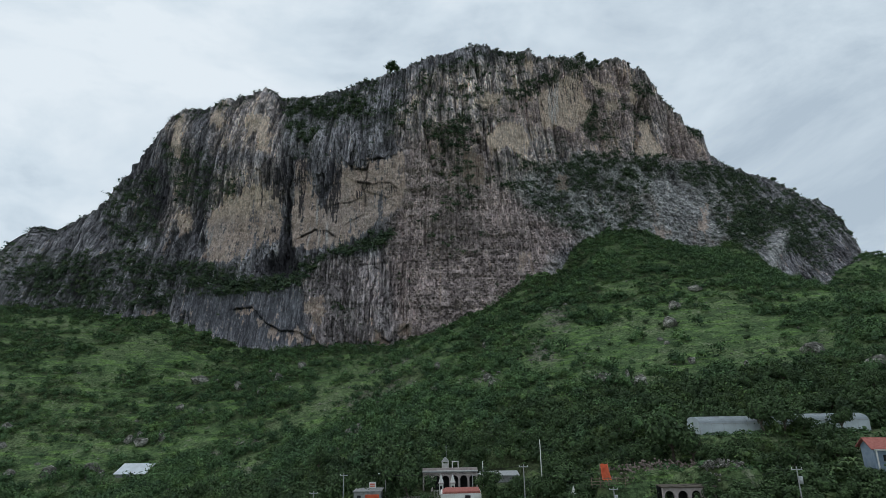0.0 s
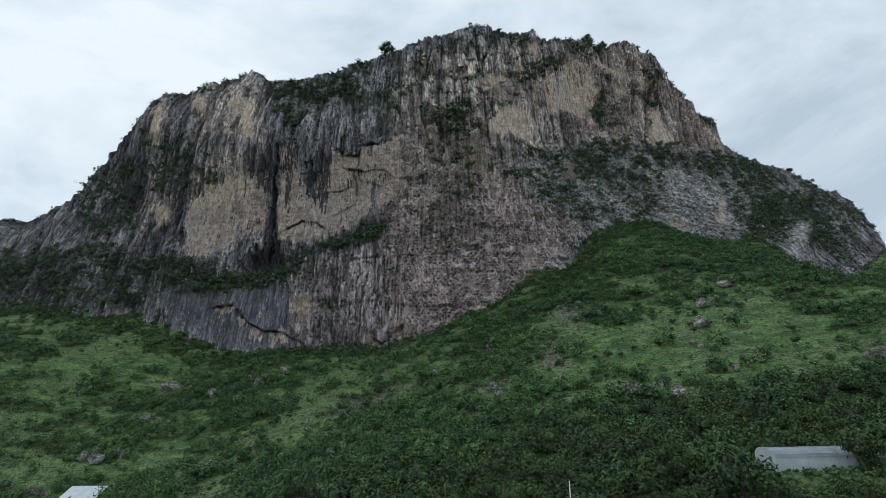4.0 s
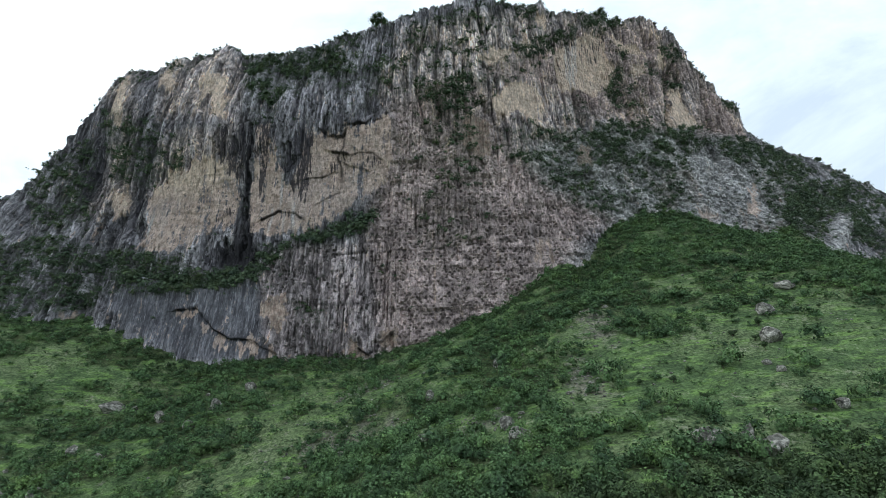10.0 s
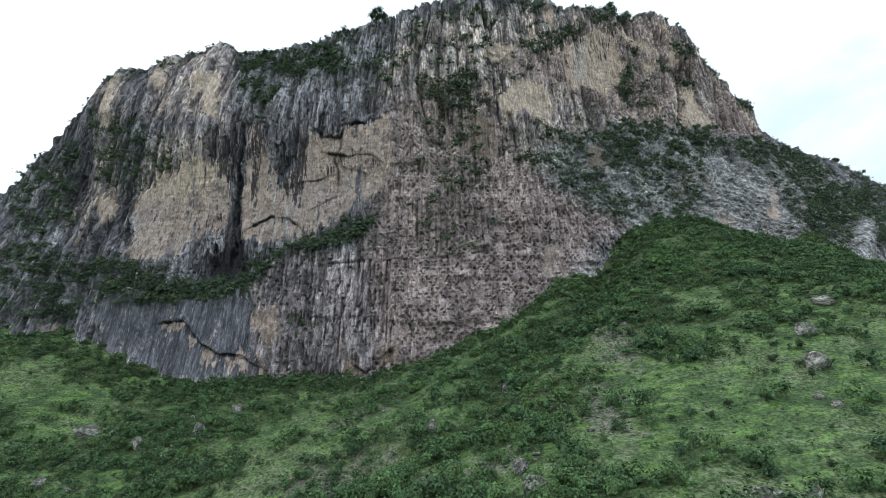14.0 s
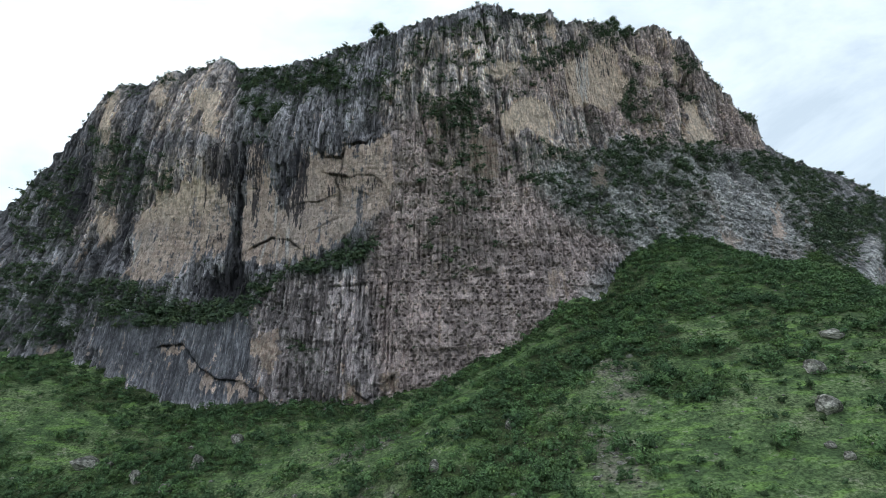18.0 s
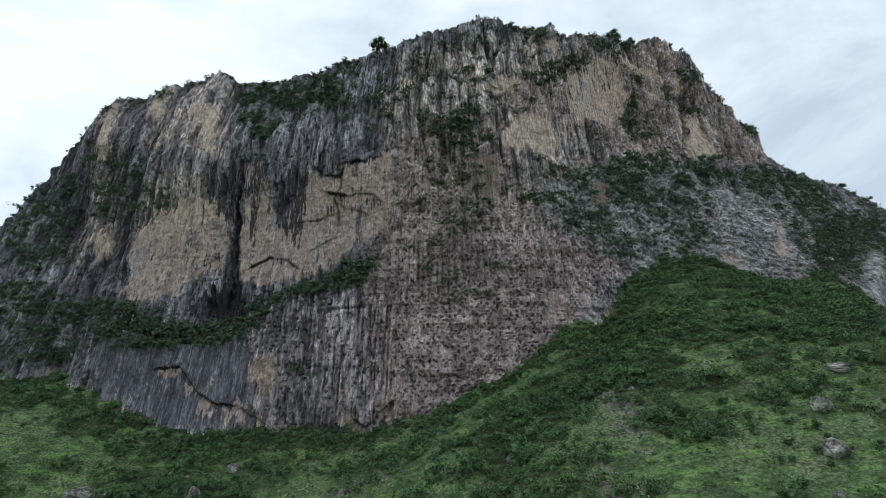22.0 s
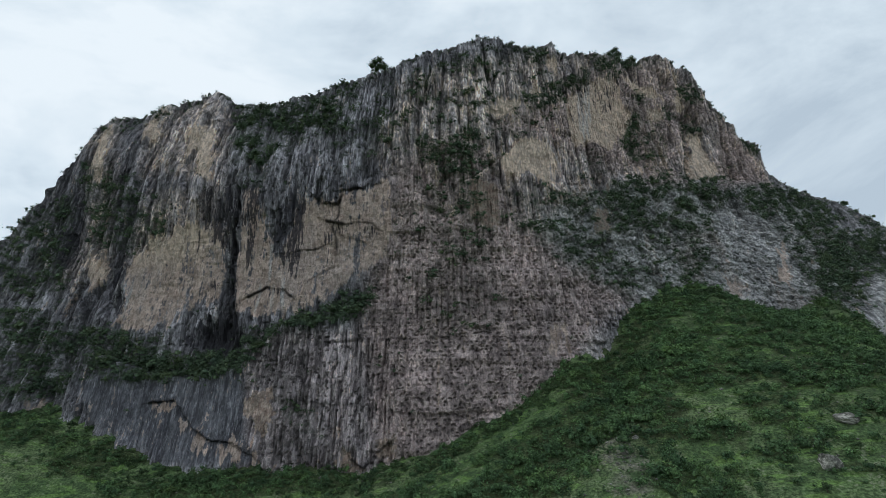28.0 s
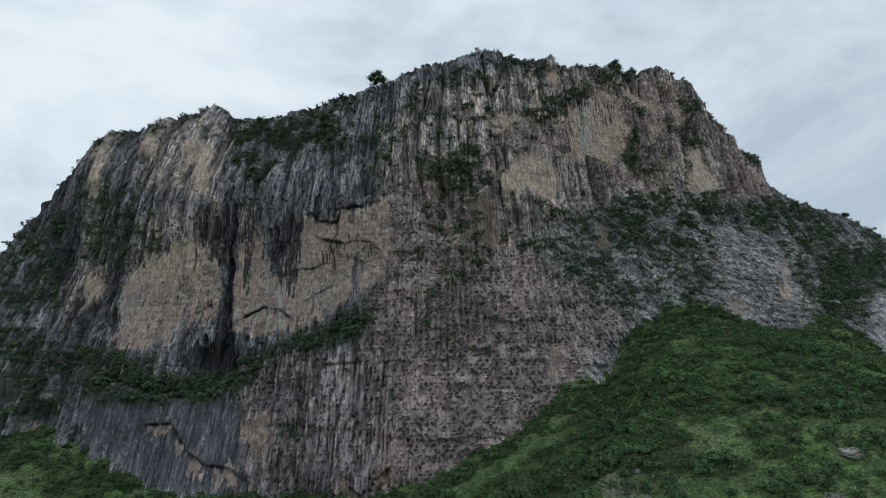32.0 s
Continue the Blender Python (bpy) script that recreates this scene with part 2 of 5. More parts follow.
WARM_AREAS = {
    "crown": [(-40, 255), (-20, 330), (20, 345), (88, 372), (144, 378), (188, 398), (225, 391), (270, 346), (300, 320), (295, 292), (111, 250), (82, 225), (40, 205), (15, 205)],
    "west upper": [(-192, 195), (-186, 238), (-130, 238), (-122, 205), (-150, 195)],
    "knob": [(-212, 325), (-165, 333), (-140, 300), (-132, 240), (-200, 262)],
    "flank": [(-262, 310), (-238, 320), (-215, 240), (-205, 190), (-235, 185), (-232, 250)],
}
PALE_AREAS = {
    "rough slope": [(45, 200), (80, 238), (190, 262), (250, 235), (235, 175), (170, 160), (101, 160), (68, 175)],
    "east foot": [(165, 195), (240, 235), (260, 195), (215, 160), (165, 158)],
    "east flank": [(225, 285), (300, 285), (320, 240), (290, 190), (260, 160), (215, 165)],
    "notch": [(60, 140), (80, 146), (96, 140), (68, 127)],
}
SLAB_AREAS = {
    "west": [(-195, 125), (-175, 134), (-100, 128), (-90, 95), (-82, 85), (-133, 86), (-177, 104)],
}
STAIN_SHADE_AREAS = {
    "crack": [(-128, 224), (-120, 231), (-115, 230), (-118, 196), (-112, 161), (-118, 159), (-121, 186), (-122, 203)],
    "curtain": [(-93, 227), (-77, 226), (-76, 212), (-80, 182), (-89, 186), (-95, 197)],
    "edge": [(-201, 192), (-194, 203), (-188, 195), (-186, 165), (-194, 169)],
    "drips": [(-143, 234), (-128, 232), (-123, 200), (-133, 204), (-139, 215)],
    "shade": [(-273, 246), (-249, 255), (-232, 233), (-232, 195), (-244, 192)],
    # no stain here: the cave's shade, blackened along with the drips
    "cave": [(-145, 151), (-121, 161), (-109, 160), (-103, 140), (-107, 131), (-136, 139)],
}
BUSH_AREAS = {  # with bushes per 100 square metres
    "flank bushes": ([(-257, 280), (-227, 272), (-213, 250), (-169, 233), (-165, 206), (-189, 200), (-220, 209), (-234, 234)], 6.0),
    "flank west": ([(-303, 221), (-296, 247), (-259, 258), (-242, 234), (-247, 213), (-228, 182), (-250, 168), (-283, 187)], 7.0),
    "west terrace": ([(-345, 176), (-271, 168), (-247, 170), (-218, 158), (-189, 155), (-152, 148), (-137, 133), (-160, 123), (-199, 128), (-203, 116), (-241, 114), (-345, 122)], 8.5),
    "gully foot": ([(-141, 312), (-101, 311), (-55, 324), (-49, 272), (-77, 267), (-97, 256), (-103, 231), (-119, 237), (-135, 285)], 5.0),
    "centre clump": ([(-15, 262), (11, 263), (27, 248), (10, 238), (-13, 246)], 9.0),
    "tower side": ([(13, 276), (25, 277), (20, 215), (11, 215)], 7.0),
    "crown ledge": ([(120, 252), (212, 280), (224, 268), (184, 232), (136, 201), (110, 206), (107, 228)], 5.0),
    "spur gully": ([(274, 222), (365, 243), (380, 225), (333, 174), (290, 163), (312, 199), (262, 166), (236, 172)], 9.0),
    "spur side": ([(330, 250), (400, 262), (425, 235), (390, 195), (330, 150), (300, 150), (345, 200)], 4.0),
    "spur back": ([(455, 235), (500, 215), (540, 190), (460, 175), (430, 195)], 8.0),
    "gully": ([(-140, 313), (-123, 312), (-109, 300), (-90, 303), (-75, 322), (-60, 329), (-60, 314), (-70, 298), (-64, 287), (-85, 277), (-95, 265), (-103, 254), (-113, 249), (-131, 265), (-127, 284)], 8.0),
    "west shelf": ([(-270, 163), (-189, 151), (-175, 134), (-203, 129), (-201, 116), (-244, 120)], 4.0),
    "west foot": ([(-420, 200), (-270, 163), (-244, 120), (-300, 110), (-420, 150)], 4.0),
    "east shoulder": ([(206, 254), (316, 287), (381, 240), (272, 175), (233, 176), (247, 247)], 4.5),
    "east ridge": ([(316, 287), (390, 270), (520, 190), (420, 170), (381, 240)], 4.0),
    "rough slope": ([(38, 209), (188, 239), (166, 183), (101, 163), (68, 182)], 5.0),
    "rough upper": ([(38, 209), (60, 232), (108, 240), (230, 262), (188, 239)], 7.0),
    "ledge": ([(113, 252), (146, 258), (170, 259), (193, 270), (224, 276), (206, 252), (177, 228), (153, 220), (133, 217), (108, 232)], 7.0),
    "strip": ([(0, 266), (18, 267), (15, 212), (38, 205), (23, 180), (2, 180)], 2.2),
    "west upper": ([(-226, 250), (-201, 263), (-186, 229), (-189, 203), (-207, 208)], 2.5),
    "west flank": ([(-301, 227), (-266, 245), (-233, 207), (-256, 181)], 2.5),
    "centre crown": ([(-60, 250), (-40, 335), (60, 370), (92, 335), (60, 285), (20, 255)], 2.2),
    "centre": ([(-30, 190), (-20, 250), (20, 262), (40, 205), (30, 150), (-5, 140)], 1.3),
    "corner": ([(203, 333), (220, 331), (215, 320), (198, 318)], 10.0),
    "nook": ([(140, 270), (165, 335), (180, 330), (160, 265)], 3.0),
    "niche foot": ([(40, 225), (60, 236), (62, 215), (45, 205)], 4.0),
    "streak foot": ([(84, 262), (105, 275), (112, 258), (90, 245)], 4.0),
    "west rim": ([(-262, 300), (-250, 318), (-170, 330), (-172, 318), (-235, 300)], 3.0),
    "east gully": ([(215, 176), (250, 200), (300, 200), (280, 165), (235, 165)], 4.0),
    "centre knobs": ([(-58, 288), (-35, 281), (-31, 268), (-48, 262), (-67, 258), (-67, 271)], 6.0),
    "crown band": ([(57, 303), (75, 324), (87, 336), (102, 347), (117, 358), (117, 349), (102, 337), (85, 321), (70, 303)], 14.0),
    "face edge": ([(127, 286), (138, 305), (149, 323), (154, 317), (147, 302), (145, 281), (133, 271)], 12.0),
    "face top": ([(147, 333), (159, 348), (172, 347), (166, 339)], 12.0),
    "rim shelf": ([(198, 366), (229, 373), (230, 363), (207, 351)], 12.0),
    "crown nook": ([(180, 335), (192, 341), (190, 329), (181, 324)], 10.0),
    "crown top": ([(120, 371), (136, 376), (140, 365), (144, 358), (130, 349), (124, 357)], 10.0),
    "crown brow": ([(136, 379), (158, 384), (175, 392), (169, 381), (141, 369)], 12.0),
    "rib foot": ([(64, 368), (83, 372), (81, 358), (73, 353)], 10.0),
    "edge shelf": ([(268, 339), (283, 342), (296, 329), (284, 325)], 14.0),
    "shoulder band": ([(224, 261), (262, 279), (317, 299), (332, 286), (355, 284), (337, 253), (275, 225), (259, 238), (233, 238), (220, 245)], 8.0),
    "thicket": ([(-178, 140), (-158, 143), (-140, 137), (-114, 139), (-101, 149), (-88, 152), (-101, 135), (-122, 129), (-148, 125), (-168, 129)], 16.0),
    "foot bushes": ([(-76, 115), (-64, 113), (-58, 98), (-75, 107)], 6.0),
}
LEDGE = [(-182, 138), (-153, 129), (-132, 126), (-113, 129), (-100, 131), (-93, 140), (-82, 152), (-66, 152), (-51, 155), (-37, 165)]
DIAGONAL = [(23, 240), (36, 253), (55, 274), (71, 294), (90, 318), (125, 353)]
CRACK = [(-117, 159), (-120, 186), (-118, 220), (-118, 234)]
CORNER = [(209, 345), (198, 320), (191, 294), (183, 262)]
PILLAR_EDGE = [(-103, 140), (-96, 122), (-94, 100), (-79, 83)]


def outline_distance(x, z, points):
    """Distance to a closed outline, negative inside."""
    px, pz = np.array(points, float).T
    inside = np.zeros(x.shape, bool)
    best = np.full(x.shape, 1e9)
    n = len(points)
    for i in range(n):
        ax, az, bx, bz = px[i], pz[i], px[(i + 1) % n], pz[(i + 1) % n]
        ex, ez = bx - ax, bz - az
        t = np.clip(((x - ax) * ex + (z - az) * ez) / (ex * ex + ez * ez), 0, 1)
        best = np.minimum(best, (x - ax - t * ex) ** 2 + (z - az - t * ez) ** 2)
        crosses = ((az > z) != (bz > z)) & (x < (bx - ax) * (z - az) / (bz - az + 1e-9) + ax)
        inside ^= crosses
    d = np.sqrt(best)
    return np.where(inside, -d, d)


def area_mask(x, z, areas, soft=2.5):
    m = np.zeros(x.shape)
    for points in areas.values():
        p = np.array(points, float)
        near = (x > p[:, 0].min() - 12) & (x < p[:, 0].max() + 12) & (z > p[:, 1].min() - 12) & (z < p[:, 1].max() + 12)
        if near.any():
            m[near] = np.maximum(m[near], 1 - smooth(-soft, soft, outline_distance(x[near], z[near], points)))
    return m


def line_distance(x, z, points):
    """Distance to an open line, and the side: positive above it or to its right."""
    best, side = np.full(x.shape, 1e9), np.zeros(x.shape)
    for (ax, az), (bx, bz) in zip(points, points[1:]):
        ex, ez = bx - ax, bz - az
        t = np.clip(((x - ax) * ex + (z - az) * ez) / (ex * ex + ez * ez), 0, 1)
        d = (x - ax - t * ex) ** 2 + (z - az - t * ez) ** 2
        closer = d < best
        best = np.where(closer, d, best)
        side = np.where(closer, np.sign(ex * (z - az) - ez * (x - ax)), side)
    return np.sqrt(best), side


FRACTURES = {  # lines of broken rock on the pale walls, with the depth of the break
    "roof": ([(-56, 228), (-45, 230), (-35, 232)], 2.4), "brow": ([(-72, 226), (-67, 221), (-58, 220), (-56, 225), (-55, 231)], 2.2),
    "stem": ([(-56, 225), (-57, 217), (-57, 212), (-61, 207), (-58, 200), (-58, 187)], 1.5),
    "arch": ([(-64, 211), (-57, 208), (-46, 209), (-39, 208), (-34, 204)], 1.8), "flake": ([(-55, 202), (-49, 200), (-45, 198)], 1.2),
    "shelf": ([(-79, 194), (-68, 195), (-63, 197)], 1.6), "eyebrow": ([(-106, 169), (-96, 174), (-85, 171), (-79, 166)], 1.6),
    "slant": ([(-72, 176), (-66, 180), (-59, 184)], 1.6), "scar": ([(-147, 114), (-136, 115), (-123, 103), (-110, 96), (-99, 95), (-83, 87), (-80, 84)], 2.6),
    "bed": ([(-64, 141), (-40, 143), (-12, 142), (12, 144), (34, 147)], 0.8), "bed above": ([(-35, 152), (-5, 153), (20, 158)], 0.4), "low bed": ([(-90, 118), (-70, 113), (-45, 112), (-20, 108)], 0.5), "foot": ([(-40, 89), (-35, 85), (-31, 90), (-22, 97)], 2.0), "step": ([(29, 285), (41, 289), (55, 308)], 0.6), "undercut": ([(31, 301), (35, 295), (43, 295)], 0.9),
}
SMUDGES = [(-60, 206, 5, 7), (-63, 199, 5, 6), (-84, 208, 6, 14), (-40, 203, 7, 4), (-88, 172, 7, 2.5), (-118, 172, 4, 8), (-130, 178, 9, 4), (-128, 168, 8, 3), (45, 228, 6, 8)]
SPUR = [(328, 202), (280, 167), (256, 141)]


def columns(x, z, width, length, seed, lean=0.0):
    """Upright broken columns: how far each block stands out (0 to 1), and the nearness of its joints (0 to 1)."""
    u = (x + lean * z + 0.35 * width * fractal(x / (2 * width), z / (3 * length), seed, 2)) / width
    i = np.floor(u)
    f = u - i
    w = (z + 0.5 * length * fractal(x / width, z / length, seed + 3, 2)) / length + 7 * hash2(i, i * 0, seed)
    j = np.floor(w)
    g = w - j
    side = np.minimum(f, 1 - f) * 2
    end = np.minimum(g, 1 - g) * 2 * length / width
    return hash2(i, j, seed + 5), 1 - smooth(0.0, 0.4, np.minimum(side, end * 1.5)), np.sqrt(np.clip(side, 0, 1))


def pits(x, z, width, height, seed, share):
    """Single hollows in a jittered net: 0 to 1, where share is the part of the cells that have one."""
    j = np.floor(z / height)
    u = x / width + 0.5 * (j % 2) + 0.3 * hash2(j, j * 0, seed)
    i = np.floor(u)
    f, g = u - i, z / height - j
    cx, cz = 0.35 + 0.3 * hash2(i, j, seed + 1), 0.35 + 0.3 * hash2(i, j, seed + 2)
    rx, rz = 0.2 + 0.2 * hash2(i, j, seed + 3), 0.2 + 0.18 * hash2(i, j, seed + 4)
    d = np.hypot((f - cx) / rx, (g - cz + 0.25 * (f - cx)) / rz)
    return smooth(1.1, 0.5, d) * (hash2(i, j, seed + 5) < share)


def scales(x, z, width, height, seed, lean=0.0):
    """Broken blocks that stand out most at their lower edge: 0 to 1."""
    zz = z + 0.8 * height * fractal(x / (3 * width), z / (4 * height), seed, 3)
    xx = x + lean * z + 0.7 * width * fractal(x / (2 * width), z / (2 * height), seed + 7, 3)
    j = np.floor(zz / height)
    u = xx / width + 0.37 * j + 0.5 * hash2(j, j * 0, seed + 1)
    i = np.floor(u)
    f, g = u - i, zz / height - j
    tone = hash2(i, j, seed + 2)
    return tone * (1 - g) * smooth(0.0, 0.16, np.minimum(f, 1 - f)), tone


def face_detail(x, z):
    """Relief of the rock, in metres towards the valley, and the areas of rock."""
    wx = x + 2.2 * fractal(x / 9, z / 9, 31, 3)
    wz = z + 2.2 * fractal(x / 9, z / 9, 47, 3)
    curtain = 6 * fractal(x / 3.0, z / 90, 51, 3)  # drips run down over the pale rock
    ragged = 5 * fractal(x / 2.5, z / 22, 253, 3)
    tan = area_mask(wx + ragged, wz + curtain * (1 - 0.6 * smooth(0, 40, x)), TAN_AREAS, 2.6)
    orange = area_mask(wx, wz + 0.3 * curtain, ORANGE_AREAS, 3)
    brown = area_mask(wx, wz, BROWN_AREAS, 10)
    warm = area_mask(wx, wz, WARM_AREAS, 10)
    pale = area_mask(wx, wz, PALE_AREAS, 8)
    slab = area_mask(wx, wz, SLAB_AREAS, 4)
    stain_shade = area_mask(x + 1.0 * fractal(x / 3, z / 20, 61, 3), wz + 7 * fractal(x / 2.2, z / 60, 63, 2), STAIN_SHADE_AREAS, 2.5)
    for cx, cz, rx, rz in SMUDGES:
        r = np.hypot((wx - cx) / rx, (wz - cz) / rz)
        stain_shade = np.maximum(stain_shade, 0.6 * smooth(1.6, 0.2, r))
    # fingers of black drip below the brows of the pale walls
    low = 224 - 26 * np.clip(2.2 * fractal(x / 2.6, x * 0, 241, 3), 0, 1) - 14 * np.clip(2 * fractal(x / 17, x * 0, 243, 2), -0.5, 1)
    finger = smooth(-2, 2, z - low) * smooth(246, 233, z) * smooth(-190, -184, x) * smooth(-58, -66, x)
    stain_shade = np.maximum(stain_shade, (0.35 + 0.45 * smooth(-0.1, 0.3, fractal(x / 17, x * 0, 243, 2))) * finger)
    low = 320 + 16 * np.clip(2.2 * fractal(x / 2.2, x * 0, 245, 3), -1, 1) + 0.3 * (x - 110)
    stain_shade = np.maximum(stain_shade, 0.55 * smooth(-2, 2, z - low) * smooth(84, 92, x) * smooth(150, 142, x) * smooth(370, 350, z))
    lime = np.zeros(x.shape)
    for cx, half, z0, z1 in ((107, 0.9, 281, 343), (110.5, 0.8, 284, 344), (103.5, 0.6, 288, 338), (113, 0.5, 300, 345), (-191, 0.8, 168, 192), (-188, 0.6, 164, 185), (-183, 0.6, 162, 180), (-100, 0.5, 160, 176), (-92, 0.5, 158, 174), (-86, 0.6, 160, 178), (-95, 0.6, 176, 200)):
        d = np.abs(x - cx - (z - z1) * 0.13 * (cx > 0) - 0.8 * fractal(z / 9, x * 0 + cx, 189, 2))
        lime = np.maximum(lime, smooth(half + 0.7, half - 0.2, d) * smooth(z0 - 3, z0 + 6, z) * smooth(z1 + 3, z1 - 3, z))
    calm = np.clip(np.maximum(np.maximum(tan, orange * 0.8), slab), 0, 1)
    rough = np.clip(np.maximum(pale, brown), 0, 1)
    even = brown * smooth(160, 142, z) * smooth(-30, -8, x)
    # great buttresses and gullies
    out = 3.5 * fractal(x / 34, z / 90, 71, 2)
    bold = 0.35 + 0.65 * np.maximum(smooth(-150, -200, x), smooth(225, 245, z)) + 0.3 * warm
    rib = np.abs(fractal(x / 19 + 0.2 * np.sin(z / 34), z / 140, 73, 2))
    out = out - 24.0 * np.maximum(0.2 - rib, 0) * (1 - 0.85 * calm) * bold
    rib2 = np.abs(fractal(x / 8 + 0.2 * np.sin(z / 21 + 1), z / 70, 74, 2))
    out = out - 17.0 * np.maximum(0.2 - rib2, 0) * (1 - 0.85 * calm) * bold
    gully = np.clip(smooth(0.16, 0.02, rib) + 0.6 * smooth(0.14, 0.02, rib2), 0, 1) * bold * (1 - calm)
    # broken columns of two sizes, clear in some stretches and worn away in others
    clear = smooth(-0.3, 0.35, fractal(x / 45, z / 35, 191, 2))
    stand, joint, round_ = columns(x, z, 6.5, 24, 141)
    wide = stand
    out = out + (2.4 * (stand - 0.5) - 1.3 * joint * clear + 0.6 * round_) * (1 - 0.85 * calm) * (1 - 0.5 * rough) * (1 - 0.6 * even)
    slanted = smooth(40, 90, x) * (1 - smooth(255, 275, z))
    stand, joint, round_ = columns(x, z, 2.6, 17, 151)
    pillars = 0.6 * stand + 0.4 * wide
    stand2, joint2, round2 = columns(x, z, 3.1, 5, 161, 0.6)
    stand, joint, round_ = [a * (1 - slanted) + b * slanted for a, b in ((stand, stand2), (joint, joint2), (round_, round2))]
    out = out + (1.5 * (stand - 0.5) - 0.8 * joint * clear + 0.35 * round_) * (1 - 0.9 * calm) * (1 - 0.7 * even)
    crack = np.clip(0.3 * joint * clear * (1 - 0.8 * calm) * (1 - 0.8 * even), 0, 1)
    ribs = fractal(x / 4.2, z / 38, 75, 3)
    out = out + 1.2 * ribs * (1 - 0.8 * calm)
    flute = np.abs(fractal(x / 3.4 + 0.25 * np.sin(z / 13), z / 45, 77, 2))
    out = out - 20.0 * np.maximum(0.1 - flute, 0) * (1 - 0.8 * calm) * (1 - 0.7 * rough)
    lower = smooth(-102, -94, x) * smooth(-5, -25, x) * smooth(152, 144, z)
    fin, fin_joint, fin_round = columns(x, z, 1.9, 7, 251)
    out = out + lower * (1 - calm) * (1.3 * (fin - 0.5) - 0.9 * fin_joint + 0.4 * fin_round)
    middle = brown * (1 - even)
    brown = np.maximum(brown, 0.42 * lower)
    rough = np.clip(np.maximum(pale, brown), 0, 1)
    out = out + middle * (0.9 * (fin - 0.5) - 0.7 * fin_joint)
    # lumps, broken blocks and holes; the lower middle wall is even and pitted
    lump = fractal(x / 3.4 + slanted * z / 6, z / 2.4, 81, 3)
    out = out + (0.4 + 0.8 * pale + 0.25 * brown) * lump * (1 - 0.75 * calm) * (1 - 0.5 * even)
    blocky = np.clip(0.12 + pale + 0.28 * brown * (1 - even), 0, 1) * (1 - 0.92 * calm) * (1 - 0.75 * even)
    (flat, tone1), (leaning, tone2), (small, tone3) = scales(x, z, 3.6, 2.5, 201), scales(x, z, 2.4, 5.0, 203, 0.6), scales(x, z, 1.8, 1.5, 205, 0.3)
    out = out + blocky * (1.9 * flat * (1 - slanted) + 2.2 * leaning * slanted + 0.9 * small)
    broken = 0.6 * (tone1 * (1 - slanted) + tone2 * slanted) + 0.4 * tone3
    block = pillars * (1 - rough) + broken * rough
    fine = np.maximum(lower, 0.6 * middle)
    block = block * (1 - fine) + fin * fine
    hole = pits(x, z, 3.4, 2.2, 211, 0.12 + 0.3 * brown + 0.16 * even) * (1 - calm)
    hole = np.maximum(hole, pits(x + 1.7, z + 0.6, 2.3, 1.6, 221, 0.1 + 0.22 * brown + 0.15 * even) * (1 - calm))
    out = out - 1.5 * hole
    # the smooth walls are wrinkled across
    out = out + 0.22 * tan * np.clip(3 * fractal(x / 5.5 + 0.4 * np.sin(z / 3), z / 1.5, 231, 3), -1, 1)
    # beds in the lower middle wall, and flakes on the pale walls
    bed = fractal(x / 40, z / 5.5, 79, 2)
    out = out + 0.8 * np.clip(bed * 4, -1, 1) * (0.3 + 0.7 * rough) * (1 - 0.7 * calm)
    flake = fractal(x / 13 + z / 40, z / 15 - x / 35, 85, 2)
    out = out + calm * 0.5 * np.clip(flake * 8, -1, 1) * (1 - slab) + calm * 0.25 * lump
    # breaks
    for points, depth in FRACTURES.values():
        p = np.array(points, float)
        near = (x > p[:, 0].min() - 14) & (x < p[:, 0].max() + 14) & (z > p[:, 1].min() - 14) & (z < p[:, 1].max() + 14)
        if near.any():
            xn, zn = x[near], z[near] + 0.7 * fractal(x[near] / 4, z[near] / 4, 181, 2)
            d, side = line_distance(xn, zn, points)
            worn = 0.35 + 0.65 * smooth(-0.3, 0.3, fractal(xn / 7, zn / 7, 183, 2))
            out[near] += worn * depth * (0.6 * np.where(side > 0, np.exp(-d / 5), 0) - np.where(side <= 0, np.exp(-d / 3), 0) * 0.6)
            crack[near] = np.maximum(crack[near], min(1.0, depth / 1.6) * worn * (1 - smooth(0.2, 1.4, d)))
    # shelf below the pale walls: the lower wall stands forward
    d, side = line_distance(x, z, LEDGE)
    out = out + 4.0 * np.where(side < 0, np.exp(-d / 16), 0) - 4.5 * np.where(side > 0, np.exp(-d / 7), 0)
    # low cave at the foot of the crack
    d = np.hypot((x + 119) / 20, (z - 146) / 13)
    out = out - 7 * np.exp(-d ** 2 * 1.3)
    # the cave's shade also goes into the crack mask
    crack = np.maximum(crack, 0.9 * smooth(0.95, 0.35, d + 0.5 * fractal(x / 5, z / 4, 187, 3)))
    d, side = line_distance(x + 3.2 * fractal(z / 13, z * 0, 259, 3), z, CRACK)
    d = d + 1.3 * np.clip(fractal(z / 11, z * 0 + 3, 261, 2) + 0.1, 0, 1)
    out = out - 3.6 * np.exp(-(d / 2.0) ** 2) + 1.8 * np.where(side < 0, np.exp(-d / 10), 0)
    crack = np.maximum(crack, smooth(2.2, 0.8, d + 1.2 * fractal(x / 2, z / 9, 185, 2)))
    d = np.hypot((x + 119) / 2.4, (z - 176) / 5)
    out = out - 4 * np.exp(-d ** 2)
    d, side = line_distance(x, z, DIAGONAL)
    out = out + 3.0 * np.where(side < 0, np.exp(-d / 14), 0) - 3.5 * np.where(side > 0, np.exp(-d / 9), 0)
    d, side = line_distance(x, z, CORNER)
